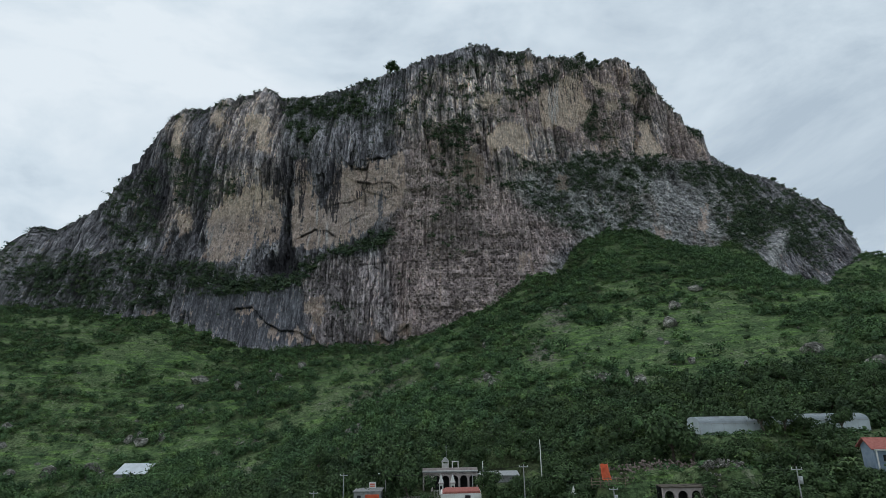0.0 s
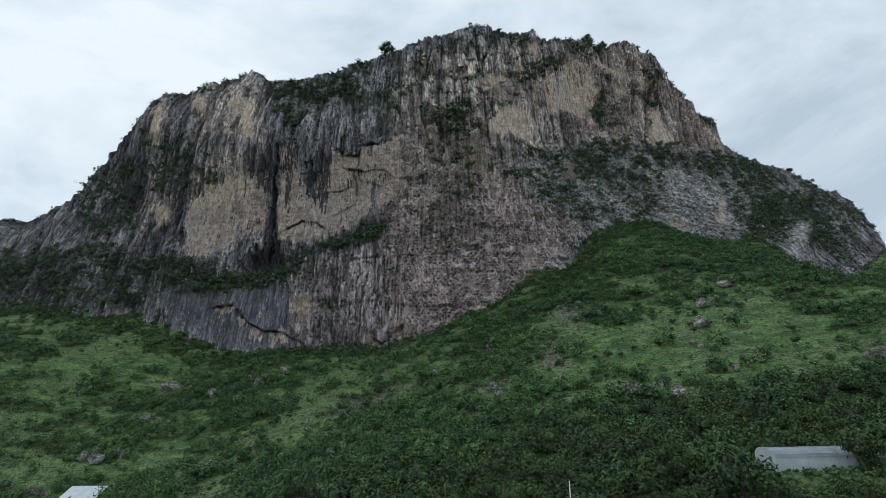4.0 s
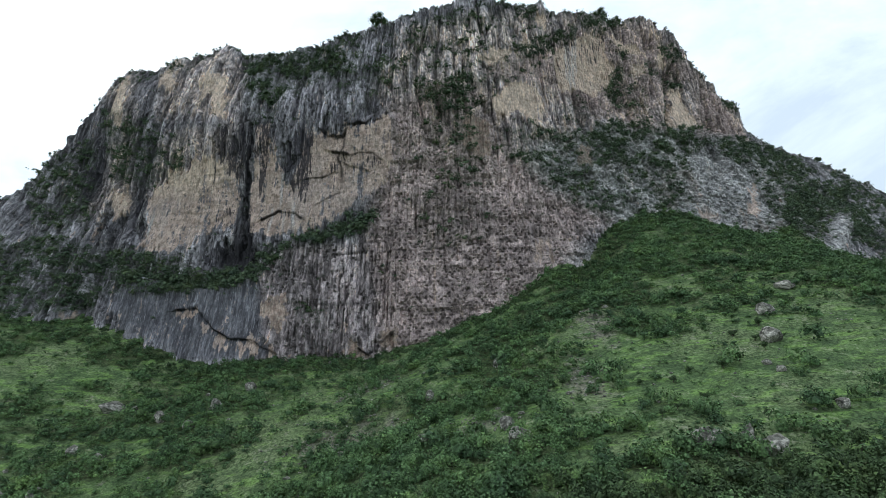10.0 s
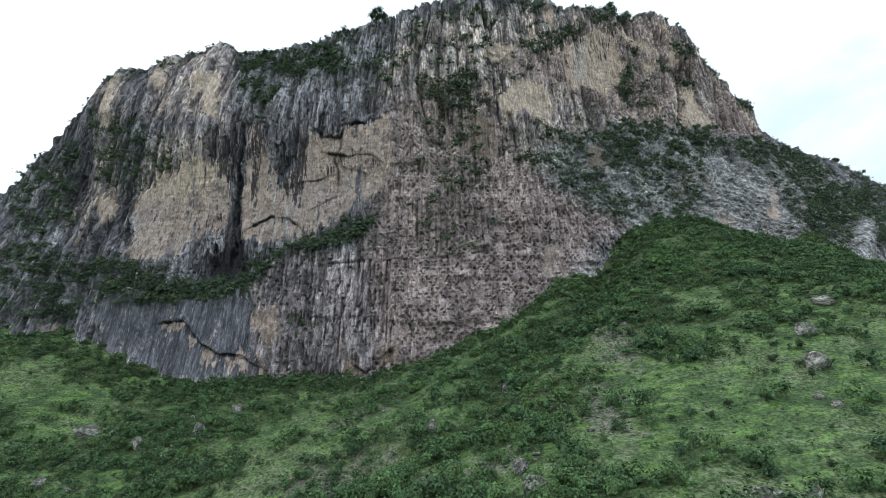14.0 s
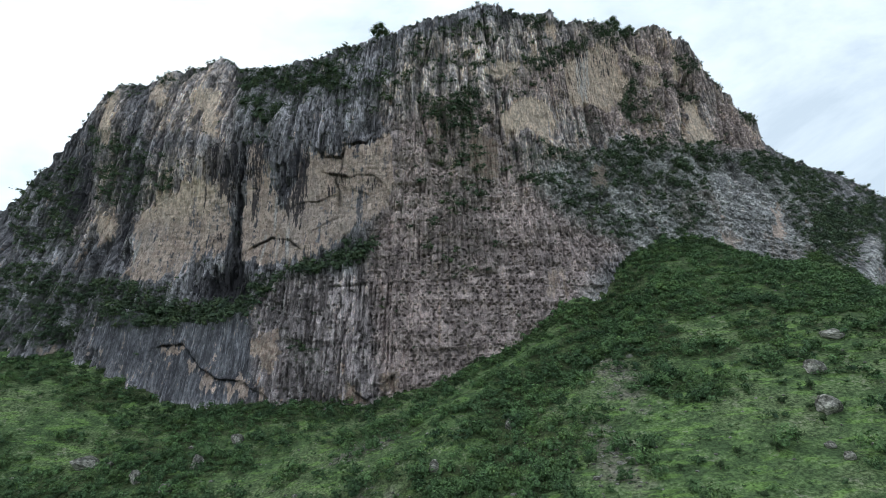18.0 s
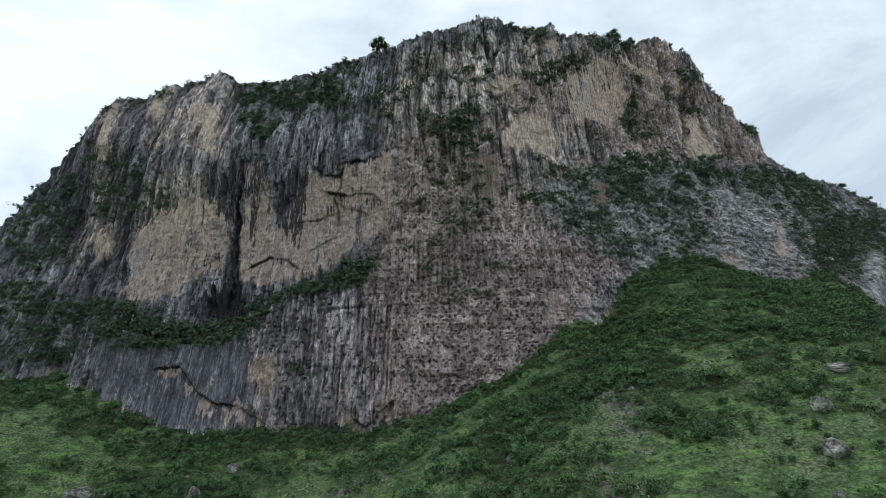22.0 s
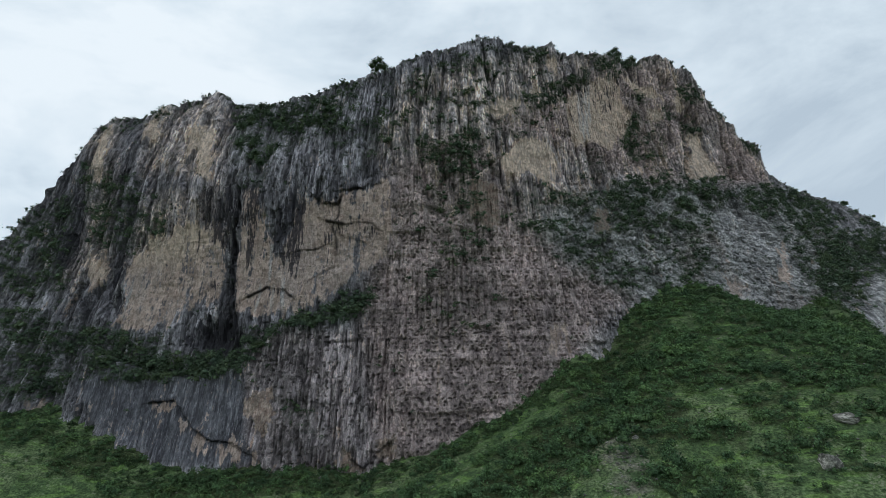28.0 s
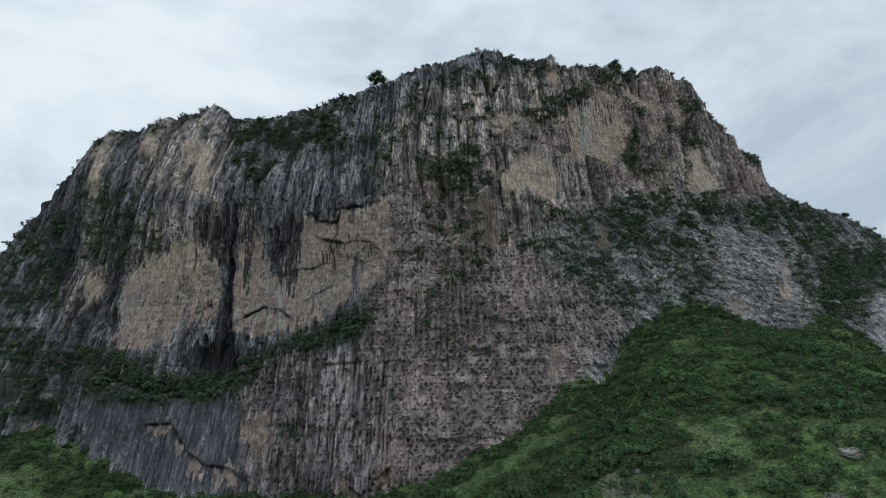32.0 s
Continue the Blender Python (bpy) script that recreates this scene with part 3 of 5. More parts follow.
    out = out - 11.0 * np.exp(-(d / 3.5) ** 2) + 4.5 * np.where(side < 0, np.exp(-d / 16), 0)
    d, side = line_distance(x, z, PILLAR_EDGE)
    out = out + 3.5 * np.where(side > 0, np.exp(-d / 22), 0) - 2.5 * np.where(side < 0, np.exp(-d / 5), 0)
    d, side = line_distance(x, z, SPUR)
    spur = np.exp(-(d / 8) ** 2)
    out = out + 8 * spur
    # the eastern spur ends in a corner, behind which the rock turns away
    corner = np.interp(z, (120, 138, 176, 192, 225, 254, 272), (310, 342, 405, 419, 433, 446, 448)) + 2.5 * fractal(z / 9, z * 0, 257, 3)
    out = out - 3.2 * np.clip(x - corner, 0, 140)
    # the tall rib left of the western wall, the gap beside it, and the orange tower's groove
    for cx, half, z0, z1, amount in ((-190, 3, 180, 222, 2.5), (-196, 3, 165, 230, -3.0), (-109, 4, 190, 236, 1.5), (87, 2.5, 195, 235, -3.5), (96, 5, 205, 232, 3.0), (-24, 4, 95, 350, 1.6), (17, 6, 205, 262, 2.5), (-163, 9, 285, 335, 3.0), (-205, 4, 285, 325, 2.0), (-240, 4, 262, 318, 2.5), (88, 4, 355, 380, 2.5)):
        out = out + amount * np.exp(-((x - cx + 1.2 * np.sin(z / 15)) / half) ** 2) * smooth(z0 - 6, z0 + 3, z) * smooth(z1 + 6, z1 - 3, z)
    # the pale crown walls lie back under their brows
    out = out - 2.2 * tan * smooth(20, 60, x)
    # the ledge under the eastern crown
    out = out + 4.0 * smooth(3, -3, z - (252 + (x - 113) * 0.2)) * smooth(95, 115, x) * smooth(300, 240, x)
    return out, dict(tan=tan, orange=orange, brown=brown, slab=slab, stain_shade=stain_shade, warm=warm, pale=np.maximum(pale, spur), crack=crack, hole=hole, gully=gully, lime=lime, block=block)


def rim_z(x):
    return np.interp(x, RIM[:, 0], RIM[:, 1]) + 0.8 * fractal(np.asarray(x, float) / 6, np.zeros(np.shape(x)), 91, 3)


def rock_y(x, z):
    out, _ = face_detail(np.asarray(x, float), np.asarray(z, float))
    return face_y(x, z) - out

# ---- materials ----


def material(name, build, rough=0.9, spec=0.25):
    m = bpy.data.materials.new(name)
    m.use_nodes = True
    nt = m.node_tree
    bsdf = nt.nodes["Principled BSDF"]
    bsdf.inputs["Roughness"].default_value = rough
    bsdf.inputs["Specular IOR Level"].default_value = spec
    build(nt, bsdf)
    return m


def nd(nt, kind, **values):
    n = nt.nodes.new("ShaderNode" + kind)
    for k, v in values.items():
        n.inputs[k.replace("_", " ")].default_value = v
    return n


def coords(nt, scale=(1, 1, 1)):
    co = nt.nodes.new("ShaderNodeTexCoord")
    mp = nt.nodes.new("ShaderNodeMapping")
    mp.inputs["Scale"].default_value = scale
    nt.links.new(co.outputs["Object"], mp.inputs["Vector"])
    return mp.outputs[0]


def tex(nt, scale, detail=4.0, rough=0.55, stretch=(1, 1, 1), distort=0.0):
    n = nd(nt, "TexNoise", Scale=scale, Detail=detail, Roughness=rough, Distortion=distort)
    nt.links.new(coords(nt, stretch), n.inputs["Vector"])
    return n.outputs["Fac"]


def span(nt, value, a, b, lo=0.0, hi=1.0):
    n = nt.nodes.new("ShaderNodeMapRange")
    n.interpolation_type = "SMOOTHSTEP"
    for k, v in zip((1, 2, 3, 4), (a, b, lo, hi)):
        n.inputs[k].default_value = v
    nt.links.new(value, n.inputs[0])
    return n.outputs[0]


def math_node(nt, op, a, b):
    n = nt.nodes.new("ShaderNodeMath")
    n.operation = op
    for i, v in enumerate((a, b)):
        if isinstance(v, (int, float)):
            n.inputs[i].default_value = v
        else:
            nt.links.new(v, n.inputs[i])
    return n.outputs[0]


def blend(nt, fac, a, b, mode="MIX"):
    n = nt.nodes.new("ShaderNodeMix")
    n.data_type, n.blend_type = "RGBA", mode
    for i, v in ((0, fac), (6, a), (7, b)):
        if isinstance(v, (int, float)):
            n.inputs[i].default_value = v
        elif isinstance(v, tuple):
            n.inputs[i].default_value = (*v, 1)
        else:
            nt.links.new(v, n.inputs[i])
    return n.outputs[2]


def attr(nt, name):
    n = nt.nodes.new("ShaderNodeAttribute")
    n.attribute_name = name
    return n.outputs["Fac"]


def bump(nt, bsdf, height, strength=0.5, distance=0.3):
    n = nd(nt, "Bump", Strength=strength, Distance=distance)
    nt.links.new(height, n.inputs["Height"])
    nt.links.new(n.outputs[0], bsdf.inputs["Normal"])


def cell_noise(nt, scale, stretch, wobble):
    """Random tone of broken faces: hard-edged cells, their edges pushed about by noise; returns tone and distance."""
    warp = nt.nodes.new("ShaderNodeVectorMath")
    warp.operation = "MULTIPLY_ADD"
    jitter = nd(nt, "TexNoise", Scale=scale, Detail=4.0, Roughness=0.65)
    nt.links.new(coords(nt), jitter.inputs["Vector"])
    nt.links.new(jitter.outputs["Color"], warp.inputs[0])
    warp.inputs[1].default_value = (wobble, wobble * 0.5, wobble)
    nt.links.new(coords(nt, stretch), warp.inputs[2])
    cells = nd(nt, "TexVoronoi", Scale=scale, Randomness=1.0)
    nt.links.new(warp.outputs[0], cells.inputs["Vector"])
    return cells.outputs["Color"], cells.outputs["Distance"]


def rock_nodes(nt, bsdf):
    def mul(a, b):
        return math_node(nt, "MULTIPLY", a, b)

    def add(a, b):
        return math_node(nt, "ADD", a, b)

    def swing(a, amount):
        return mul(math_node(nt, "SUBTRACT", a, 0.5), amount)

    grain = tex(nt, 0.42, 6, 0.7, (1, 0.5, 1))
    patch = tex(nt, 0.05, 5, 0.65, (1, 0.3, 0.5))
    streak = tex(nt, 0.4, 6, 0.7, (1, 0.15, 0.13), 0.4)
    fine_streak = tex(nt, 1.15, 5, 0.72, (1, 0.15, 0.12), 0.3)
    broad = tex(nt, 0.14, 6, 0.68, (1, 0.15, 0.12), 0.5)
    speck = tex(nt, 1.35, 5, 0.8, (1, 0.4, 1.1))
    blot = tex(nt, 0.2, 5, 0.65, (1, 0.5, 0.9))
    big_face, _ = cell_noise(nt, 0.3, (1, 0.3, 0.55), 2.0)
    small_face, near = cell_noise(nt, 0.85, (1, 0.3, 0.7), 0.9)
    facet = add(mul(big_face, 0.45), mul(small_face, 0.55))
    rough = math_node(nt, "MAXIMUM", attr(nt, "pale"), attr(nt, "brown"))
    # weathered brownish grey with pale and black streaks
    grey = blend(nt, span(nt, patch, 0.38, 0.62), (0.2, 0.186, 0.188), (0.39, 0.365, 0.36))
    grey = blend(nt, span(nt, streak, 0.56, 0.64, 0, 0.55), grey, (0.48, 0.435, 0.405))
    grey = blend(nt, span(nt, streak, 0.44, 0.39, 0, 0.65), grey, (0.085, 0.079, 0.085))
    pale = blend(nt, span(nt, blot, 0.38, 0.62), (0.4, 0.385, 0.36), (0.66, 0.625, 0.575))
    pale = blend(nt, span(nt, patch, 0.54, 0.62, 0, 0.45), pale, (0.5, 0.42, 0.35))
    c = blend(nt, mul(attr(nt, "pale"), 0.92), grey, pale)
    warm = blend(nt, span(nt, streak, 0.4, 0.6), (0.42, 0.355, 0.325), (0.79, 0.655, 0.545))
    c = blend(nt, mul(attr(nt, "warm"), span(nt, blot, 0.36, 0.6, 0.3, 0.95)), c, warm)
    brown = blend(nt, span(nt, blot, 0.38, 0.62), (0.46, 0.36, 0.322), (0.63, 0.502, 0.442))
    c = blend(nt, mul(attr(nt, "brown"), span(nt, patch, 0.3, 0.5, 0.75, 0.97)), c, brown)
    slab = blend(nt, span(nt, streak, 0.4, 0.62), (0.12, 0.116, 0.125), (0.235, 0.228, 0.235))
    slab = blend(nt, span(nt, fine_streak, 0.56, 0.66, 0, 0.7), slab, (0.42, 0.41, 0.4))
    c = blend(nt, attr(nt, "slab"), c, slab)
    tan = blend(nt, span(nt, blot, 0.38, 0.62), (0.475, 0.352, 0.272), (0.635, 0.495, 0.392))
    tan = blend(nt, span(nt, patch, 0.5, 0.62, 0, 0.6), tan, (0.52, 0.42, 0.35))
    tan = blend(nt, span(nt, fine_streak, 0.57, 0.68, 0, 0.32), tan, (0.62, 0.57, 0.5))
    tan = blend(nt, span(nt, fine_streak, 0.38, 0.32, 0, 0.3), tan, (0.2, 0.172, 0.155))
    tan = blend(nt, span(nt, streak, 0.38, 0.32, 0, 0.5), tan, (0.16, 0.14, 0.135))
    tan = blend(nt, mul(attr(nt, "warm"), 0.7), tan, blend(nt, span(nt, fine_streak, 0.4, 0.62), (0.64, 0.485, 0.345), (0.86, 0.7, 0.52)))
    ragged = add(swing(streak, 2.6), add(swing(broad, 2.0), add(swing(grain, 1.2), swing(small_face, 0.5))))
    bare = add(mul(attr(nt, "tan"), 0.84), mul(attr(nt, "warm"), 0.2))
    c = blend(nt, span(nt, add(bare, ragged), 0.36, 0.66, 0, 0.93), c, tan)
    orange = blend(nt, span(nt, grain, 0.4, 0.6), (0.33, 0.23, 0.17), (0.52, 0.41, 0.32))
    c = blend(nt, span(nt, add(attr(nt, "orange"), add(swing(grain, 2.0), swing(small_face, 0.6))), 0.4, 0.65, 0, 0.9), c, orange)
    c = blend(nt, mul(attr(nt, "lime"), span(nt, fine_streak, 0.35, 0.55, 0.3, 0.8)), c, (0.62, 0.58, 0.53))
    # broken faces, grit and pits
    spot = span(nt, speck, 0.38, 0.62)
    line = span(nt, fine_streak, 0.4, 0.6)
    mixed = blend(nt, rough, add(mul(spot, 0.22), add(mul(line, 0.5), mul(span(nt, facet, 0.25, 0.75), 0.28))), add(mul(spot, 0.4), add(mul(line, 0.2), mul(span(nt, facet, 0.25, 0.75), 0.4))))
    wild = blend(nt, rough, span(nt, mixed, 0.22, 0.8, 0.55, 1.5), span(nt, mixed, 0.22, 0.8, 0.7, 1.28))
    wild = blend(nt, 1.0, wild, blend(nt, mul(rough, 0.75), span(nt, broad, 0.38, 0.6, 0.7, 1.2), (1.0, 1.0, 1.0)), "MULTIPLY")
    wild = blend(nt, 1.0, wild, span(nt, tex(nt, 0.035, 4, 0.6, (1, 0.3, 0.6)), 0.38, 0.6, 0.75, 1.2), "MULTIPLY")
    wild = blend(nt, 1.0, wild, blend(nt, rough, span(nt, attr(nt, "block"), 0.15, 0.85, 0.62, 1.42), span(nt, attr(nt, "block"), 0.15, 0.85, 0.74, 1.26)), "MULTIPLY")
    tame = span(nt, add(mul(line, 0.08), add(mul(spot, 0.37), mul(span(nt, facet, 0.3, 0.7), 0.55))), 0.15, 0.9, 0.74, 1.24)
    quiet = math_node(nt, "MAXIMUM", mul(attr(nt, "tan"), 0.9), math_node(nt, "MAXIMUM", mul(attr(nt, "slab"), 0.6), mul(attr(nt, "orange"), 0.6)))
    c = blend(nt, 1.0, c, blend(nt, quiet, wild, tame), "MULTIPLY")
    # black water stains, with the cave's shade painted in alongside
    drip = add(attr(nt, "stain_shade"), add(swing(fine_streak, 3.4), add(swing(streak, 3.0), add(swing(speck, 1.2), swing(grain, 0.8)))))
    c = blend(nt, span(nt, drip, 0.66, 0.86, 0, 0.92), c, (0.045, 0.041, 0.047))
    # cracks, cave mouth and pits: recess shade painted into the rock colour
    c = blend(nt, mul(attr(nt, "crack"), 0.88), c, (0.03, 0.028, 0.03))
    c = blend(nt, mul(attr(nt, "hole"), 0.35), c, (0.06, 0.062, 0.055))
    # grooves between the buttresses blended darker in patches
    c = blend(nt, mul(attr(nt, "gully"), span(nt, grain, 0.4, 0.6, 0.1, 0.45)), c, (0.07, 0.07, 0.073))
    moss = mul(attr(nt, "moss"), span(nt, add(grain, swing(speck, 0.5)), 0.48, 0.56, 0, 0.55))
    c = blend(nt, moss, c, (0.1, 0.122, 0.078))
    c = blend(nt, 1.0, c, (0.97, 0.99, 1.065), "MULTIPLY")
    nt.links.new(c, bsdf.inputs["Base Color"])
    bump(nt, bsdf, add(add(mixed, grain), mul(streak, 0.7)), 0.9, 0.9)


def ground_nodes(nt, bsdf):
    big = tex(nt, 0.022, 5, 0.65)
    mid = tex(nt, 0.16, 6, 0.7)
    fine = tex(nt, 1.1, 5, 0.75)
    band = tex(nt, 0.25, 5, 0.65, (0.3, 1, 1.6))
    grass = blend(nt, span(nt, mid, 0.4, 0.6), (0.06, 0.092, 0.041), (0.11, 0.17, 0.064))
    dry = blend(nt, span(nt, fine, 0.4, 0.6), (0.086, 0.114, 0.055), (0.148, 0.186, 0.09))
    c = blend(nt, span(nt, big, 0.44, 0.58, 0, 0.8), grass, dry)
    c = blend(nt, span(nt, band, 0.53, 0.6, 0, 0.6), c, (0.15, 0.248, 0.065))
    c = blend(nt, span(nt, band, 0.46, 0.4, 0, 0.55), c, (0.052, 0.085, 0.036))
    c = blend(nt, span(nt, math_node(nt, "ADD", math_node(nt, "MULTIPLY", mid, 0.55), math_node(nt, "MULTIPLY", fine, 0.45)), 0.55, 0.61, 0, 0.6), c, (0.19, 0.175, 0.145))
    c = blend(nt, math_node(nt, "MULTIPLY", attr(nt, "bare"), span(nt, mid, 0.4, 0.58, 0, 0.75)), c, (0.19, 0.17, 0.145))
    # leaf litter plus the shadow under dense shrubs, both painted dark
    c = blend(nt, math_node(nt, "MULTIPLY", attr(nt, "litter_shade"), span(nt, mid, 0.42, 0.58, 0.9, 0.55)), c, (0.052, 0.064, 0.03))
    c = blend(nt, 1.0, c, span(nt, fine, 0.38, 0.62, 0.6, 1.45), "MULTIPLY")
    nt.links.new(c, bsdf.inputs["Base Color"])
    bump(nt, bsdf, math_node(nt, "ADD", fine, mid), 0.7, 0.6)


def leaf_nodes(dark, light):
    def build(nt, bsdf):
        rnd = nt.nodes.new("ShaderNodeNewGeometry").outputs["Random Per Island"]
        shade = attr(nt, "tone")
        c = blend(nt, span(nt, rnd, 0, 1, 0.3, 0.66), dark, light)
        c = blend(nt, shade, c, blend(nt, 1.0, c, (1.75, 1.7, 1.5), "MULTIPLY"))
        hue = tex(nt, 0.11, 3, 0.6)
        c = blend(nt, span(nt, hue, 0.52, 0.66, 0, 0.6), c, blend(nt, 1.0, c, (1.3, 1.15, 0.85), "MULTIPLY"))
        c = blend(nt, span(nt, hue, 0.5, 0.36, 0, 0.85), c, blend(nt, 1.0, c, (0.6, 0.64, 0.72), "MULTIPLY"))
        mottle = tex(nt, 1.7, 3, 0.7)
        c = blend(nt, 1.0, c, span(nt, mottle, 0.36, 0.64, 0.5, 1.5), "MULTIPLY")
        nt.links.new(c, bsdf.inputs["Base Color"])
        bump(nt, bsdf, mottle, 0.6, 0.5)
    return build


def plain_nodes(colour, other, scale=1.5, relief=0.2):
    def build(nt, bsdf):
        n = tex(nt, scale, 5, 0.65)
        nt.links.new(blend(nt, span(nt, n, 0.3, 0.7), colour, other), bsdf.inputs["Base Color"])
        bump(nt, bsdf, n, relief, 0.05)
    return build


ROCK = material("weathered_volcanic_rock", rock_nodes, 0.92, 0.2)
GROUND = material("hillside_grass", ground_nodes, 0.95, 0.1)
LEAF = material("shrub_leaves", leaf_nodes((0.029, 0.053, 0.026), (0.099, 0.174, 0.071)), 0.8, 0.25)
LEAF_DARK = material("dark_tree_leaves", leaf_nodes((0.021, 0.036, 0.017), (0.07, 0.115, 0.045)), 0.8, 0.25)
LEAF_CLIFF = material("cliff_shrub_leaves", leaf_nodes((0.034, 0.05, 0.034), (0.1, 0.144, 0.084)), 0.8, 0.2)
GRASS = material("grass_blades", leaf_nodes((0.08, 0.118, 0.05), (0.155, 0.22, 0.09)), 0.85, 0.15)
BARK = material("grey_bark", plain_nodes((0.07, 0.058, 0.045), (0.13, 0.11, 0.09), 3), 0.9, 0.2)
def boulder_nodes(nt, bsdf):
    grain, patch, pit = tex(nt, 1.6, 5, 0.7), tex(nt, 0.45, 4, 0.6), tex(nt, 4.0, 4, 0.7)
    c = blend(nt, span(nt, patch, 0.4, 0.62), (0.13, 0.125, 0.108), (0.33, 0.318, 0.28))
    c = blend(nt, span(nt, grain, 0.52, 0.62, 0, 0.6), c, (0.5, 0.485, 0.43))
    c = blend(nt, 1.0, c, span(nt, pit, 0.4, 0.6, 0.45, 1.25), "MULTIPLY")
    nt.links.new(c, bsdf.inputs["Base Color"])
    bump(nt, bsdf, math_node(nt, "ADD", grain, pit), 1.0, 0.3)


BOULDER = material("grey_boulder_stone", boulder_nodes, 0.9, 0.2)


# ---- building helpers ----


def mesh_from(name, verts, faces, mats, smooth_shade=False):
    """A mesh from numpy vertices and quads or triangles (one width)."""
    me = bpy.data.meshes.new(name)
    verts, faces = np.asarray(verts, np.float32), np.asarray(faces, np.int32)
    n, k = faces.shape
    me.vertices.add(len(verts))
    me.vertices.foreach_set("co", verts.ravel())
    me.loops.add(n * k)
    me.loops.foreach_set("vertex_index", faces.ravel())
    me.polygons.add(n)
    me.polygons.foreach_set("loop_start", np.arange(0, n * k, k, dtype=np.int32))
    me.polygons.foreach_set("use_smooth", np.full(n, smooth_shade))
    me.update(calc_edges=True)
    for m in mats if isinstance(mats, (list, tuple)) else [mats]:
        me.materials.append(m)
    return me


def point_values(me, name, values):
    me.attributes.new(name, "FLOAT", "POINT").data.foreach_set("value", np.asarray(values, np.float32).ravel())


def grid_faces(rows, cols):
    i = np.arange((rows - 1) * cols).reshape(rows - 1, cols)[:, :-1].ravel()
    return np.stack([i, i + 1, i + cols + 1, i + cols], 1)


def part(name, bm, mat, parent=None, label="", smooth_shade=False):
    me = bpy.data.meshes.new(name)
    bmesh.ops.recalc_face_normals(bm, faces=bm.faces)
    bm.to_mesh(me)
    bm.free()
    me.materials.append(mat)
    if smooth_shade:
        me.polygons.foreach_set("use_smooth", [True] * len(me.polygons))
    ob = new(name, me)
    ob.parent = parent
    return tagged(ob, label)


# ---- the mountain ----


def build_mountain():
    xs = np.concatenate([np.arange(-620, -345, 6), np.arange(-345, 445, 0.62), np.arange(445, 766, 6)])
    rows = 455
    v = np.linspace(0, 1, rows)
    X = np.repeat(xs[None, :], rows, 0)
    top = rim_z(xs)
    low = np.minimum(45, top - 15)
    Z = low[None, :] + (top - low)[None, :] * v[:, None]
    out, areas = face_detail(X, Z)
    Y = face_y(X, Z) - out
    moss = np.zeros_like(X)
    for points, amount in BUSH_AREAS.values():
        moss = np.maximum(moss, (1 - smooth(-3, 4, outline_distance(X, Z, points))) * min(1.5, 0.35 + amount / 8))
    moss = np.maximum(moss, smooth(9, 1, top[None, :] - Z) * 0.7)
    # crown: back from the edge, then down the far side
    extra_y = np.array([3, 8, 16, 30, 60, 110, 180, 260, 350, 450, 560.0])
    drop = np.array([-0.5, -0.2, 1, 3, 6, 12, 30, 70, 130, 200, 300.0])
    top_y = np.minimum(Y[-1], 640)
    bx = np.repeat(xs[None, :], len(drop), 0)
    by = Y[-1][None, :] + extra_y[:, None]
    bz = np.maximum(top[None, :] - drop[:, None] + 0.8 * fractal(bx / 9, by / 9, 95, 2), low[None, :] - 20)
    verts = np.stack([np.vstack([X, bx]), np.vstack([Y, by]), np.vstack([Z, bz])], -1).reshape(-1, 3)
    n_rows = rows + len(drop)
    me = mesh_from("mountain", verts, grid_faces(n_rows, len(xs)), ROCK)
    pad = np.zeros_like(bx)
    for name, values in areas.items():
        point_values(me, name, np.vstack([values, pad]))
    point_values(me, "moss", np.vstack([moss, pad + 1]))
    return tagged(new("mountain", me), "grey and tan volcanic rock massif with sheer stained walls", "mountain", kind="structure")


mountain = build_mountain()


# ---- the ground ----
BARE_SPOTS = [(-35, 268, 22, 9), (-28, 300, 16, 8), (45, 250, 7, 22), (60, 285, 8, 20), (-60, 215, 22, 10), (12, 240, 10, 8), (-95, 250, 14, 7)]


def build_ground():
    def steps(lo, hi, fine_lo, fine_hi, fine):
        a = fine_hi + np.cumsum(fine * 1.22 ** np.arange(1, 60))
        b = fine_lo - np.cumsum(fine * 1.22 ** np.arange(1, 60))
        return np.concatenate([[lo], b[b > lo][::-1], np.arange(fine_lo, fine_hi + 0.1, fine), a[a < hi], [hi]])
    xs, ys = steps(-4500, 4500, -300, 300, 1.6), steps(-4500, 4500, 90, 440, 1.6)
    X, Y = np.meshgrid(xs, ys)
    Z = ground_z(X, Y)
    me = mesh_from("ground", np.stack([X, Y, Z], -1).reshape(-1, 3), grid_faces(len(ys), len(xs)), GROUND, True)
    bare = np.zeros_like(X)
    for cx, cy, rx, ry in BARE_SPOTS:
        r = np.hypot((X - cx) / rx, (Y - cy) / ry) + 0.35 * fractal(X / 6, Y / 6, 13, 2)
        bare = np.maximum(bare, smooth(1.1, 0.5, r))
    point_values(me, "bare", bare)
    # follows shrub cover, for litter and painted undershade
    point_values(me, "litter_shade", smooth(0.5, 0.95, shrub_density(X, Y)) * (1 - bare))
    return tagged(new("ground", me), "grassy hillside with terraces and stony patches", "ground", kind="structure")



# ---- shrubs and trees ----


ICO = [(0, 0, 1), (0.894, 0, 0.447), (0.276, 0.851, 0.447), (-0.724, 0.526, 0.447), (-0.724, -0.526, 0.447), (0.276, -0.851, 0.447), (0.724, 0.526, -0.447), (-0.276, 0.851, -0.447), (-0.894, 0, -0.447), (-0.276, -0.851, -0.447), (0.724, -0.526, -0.447)]
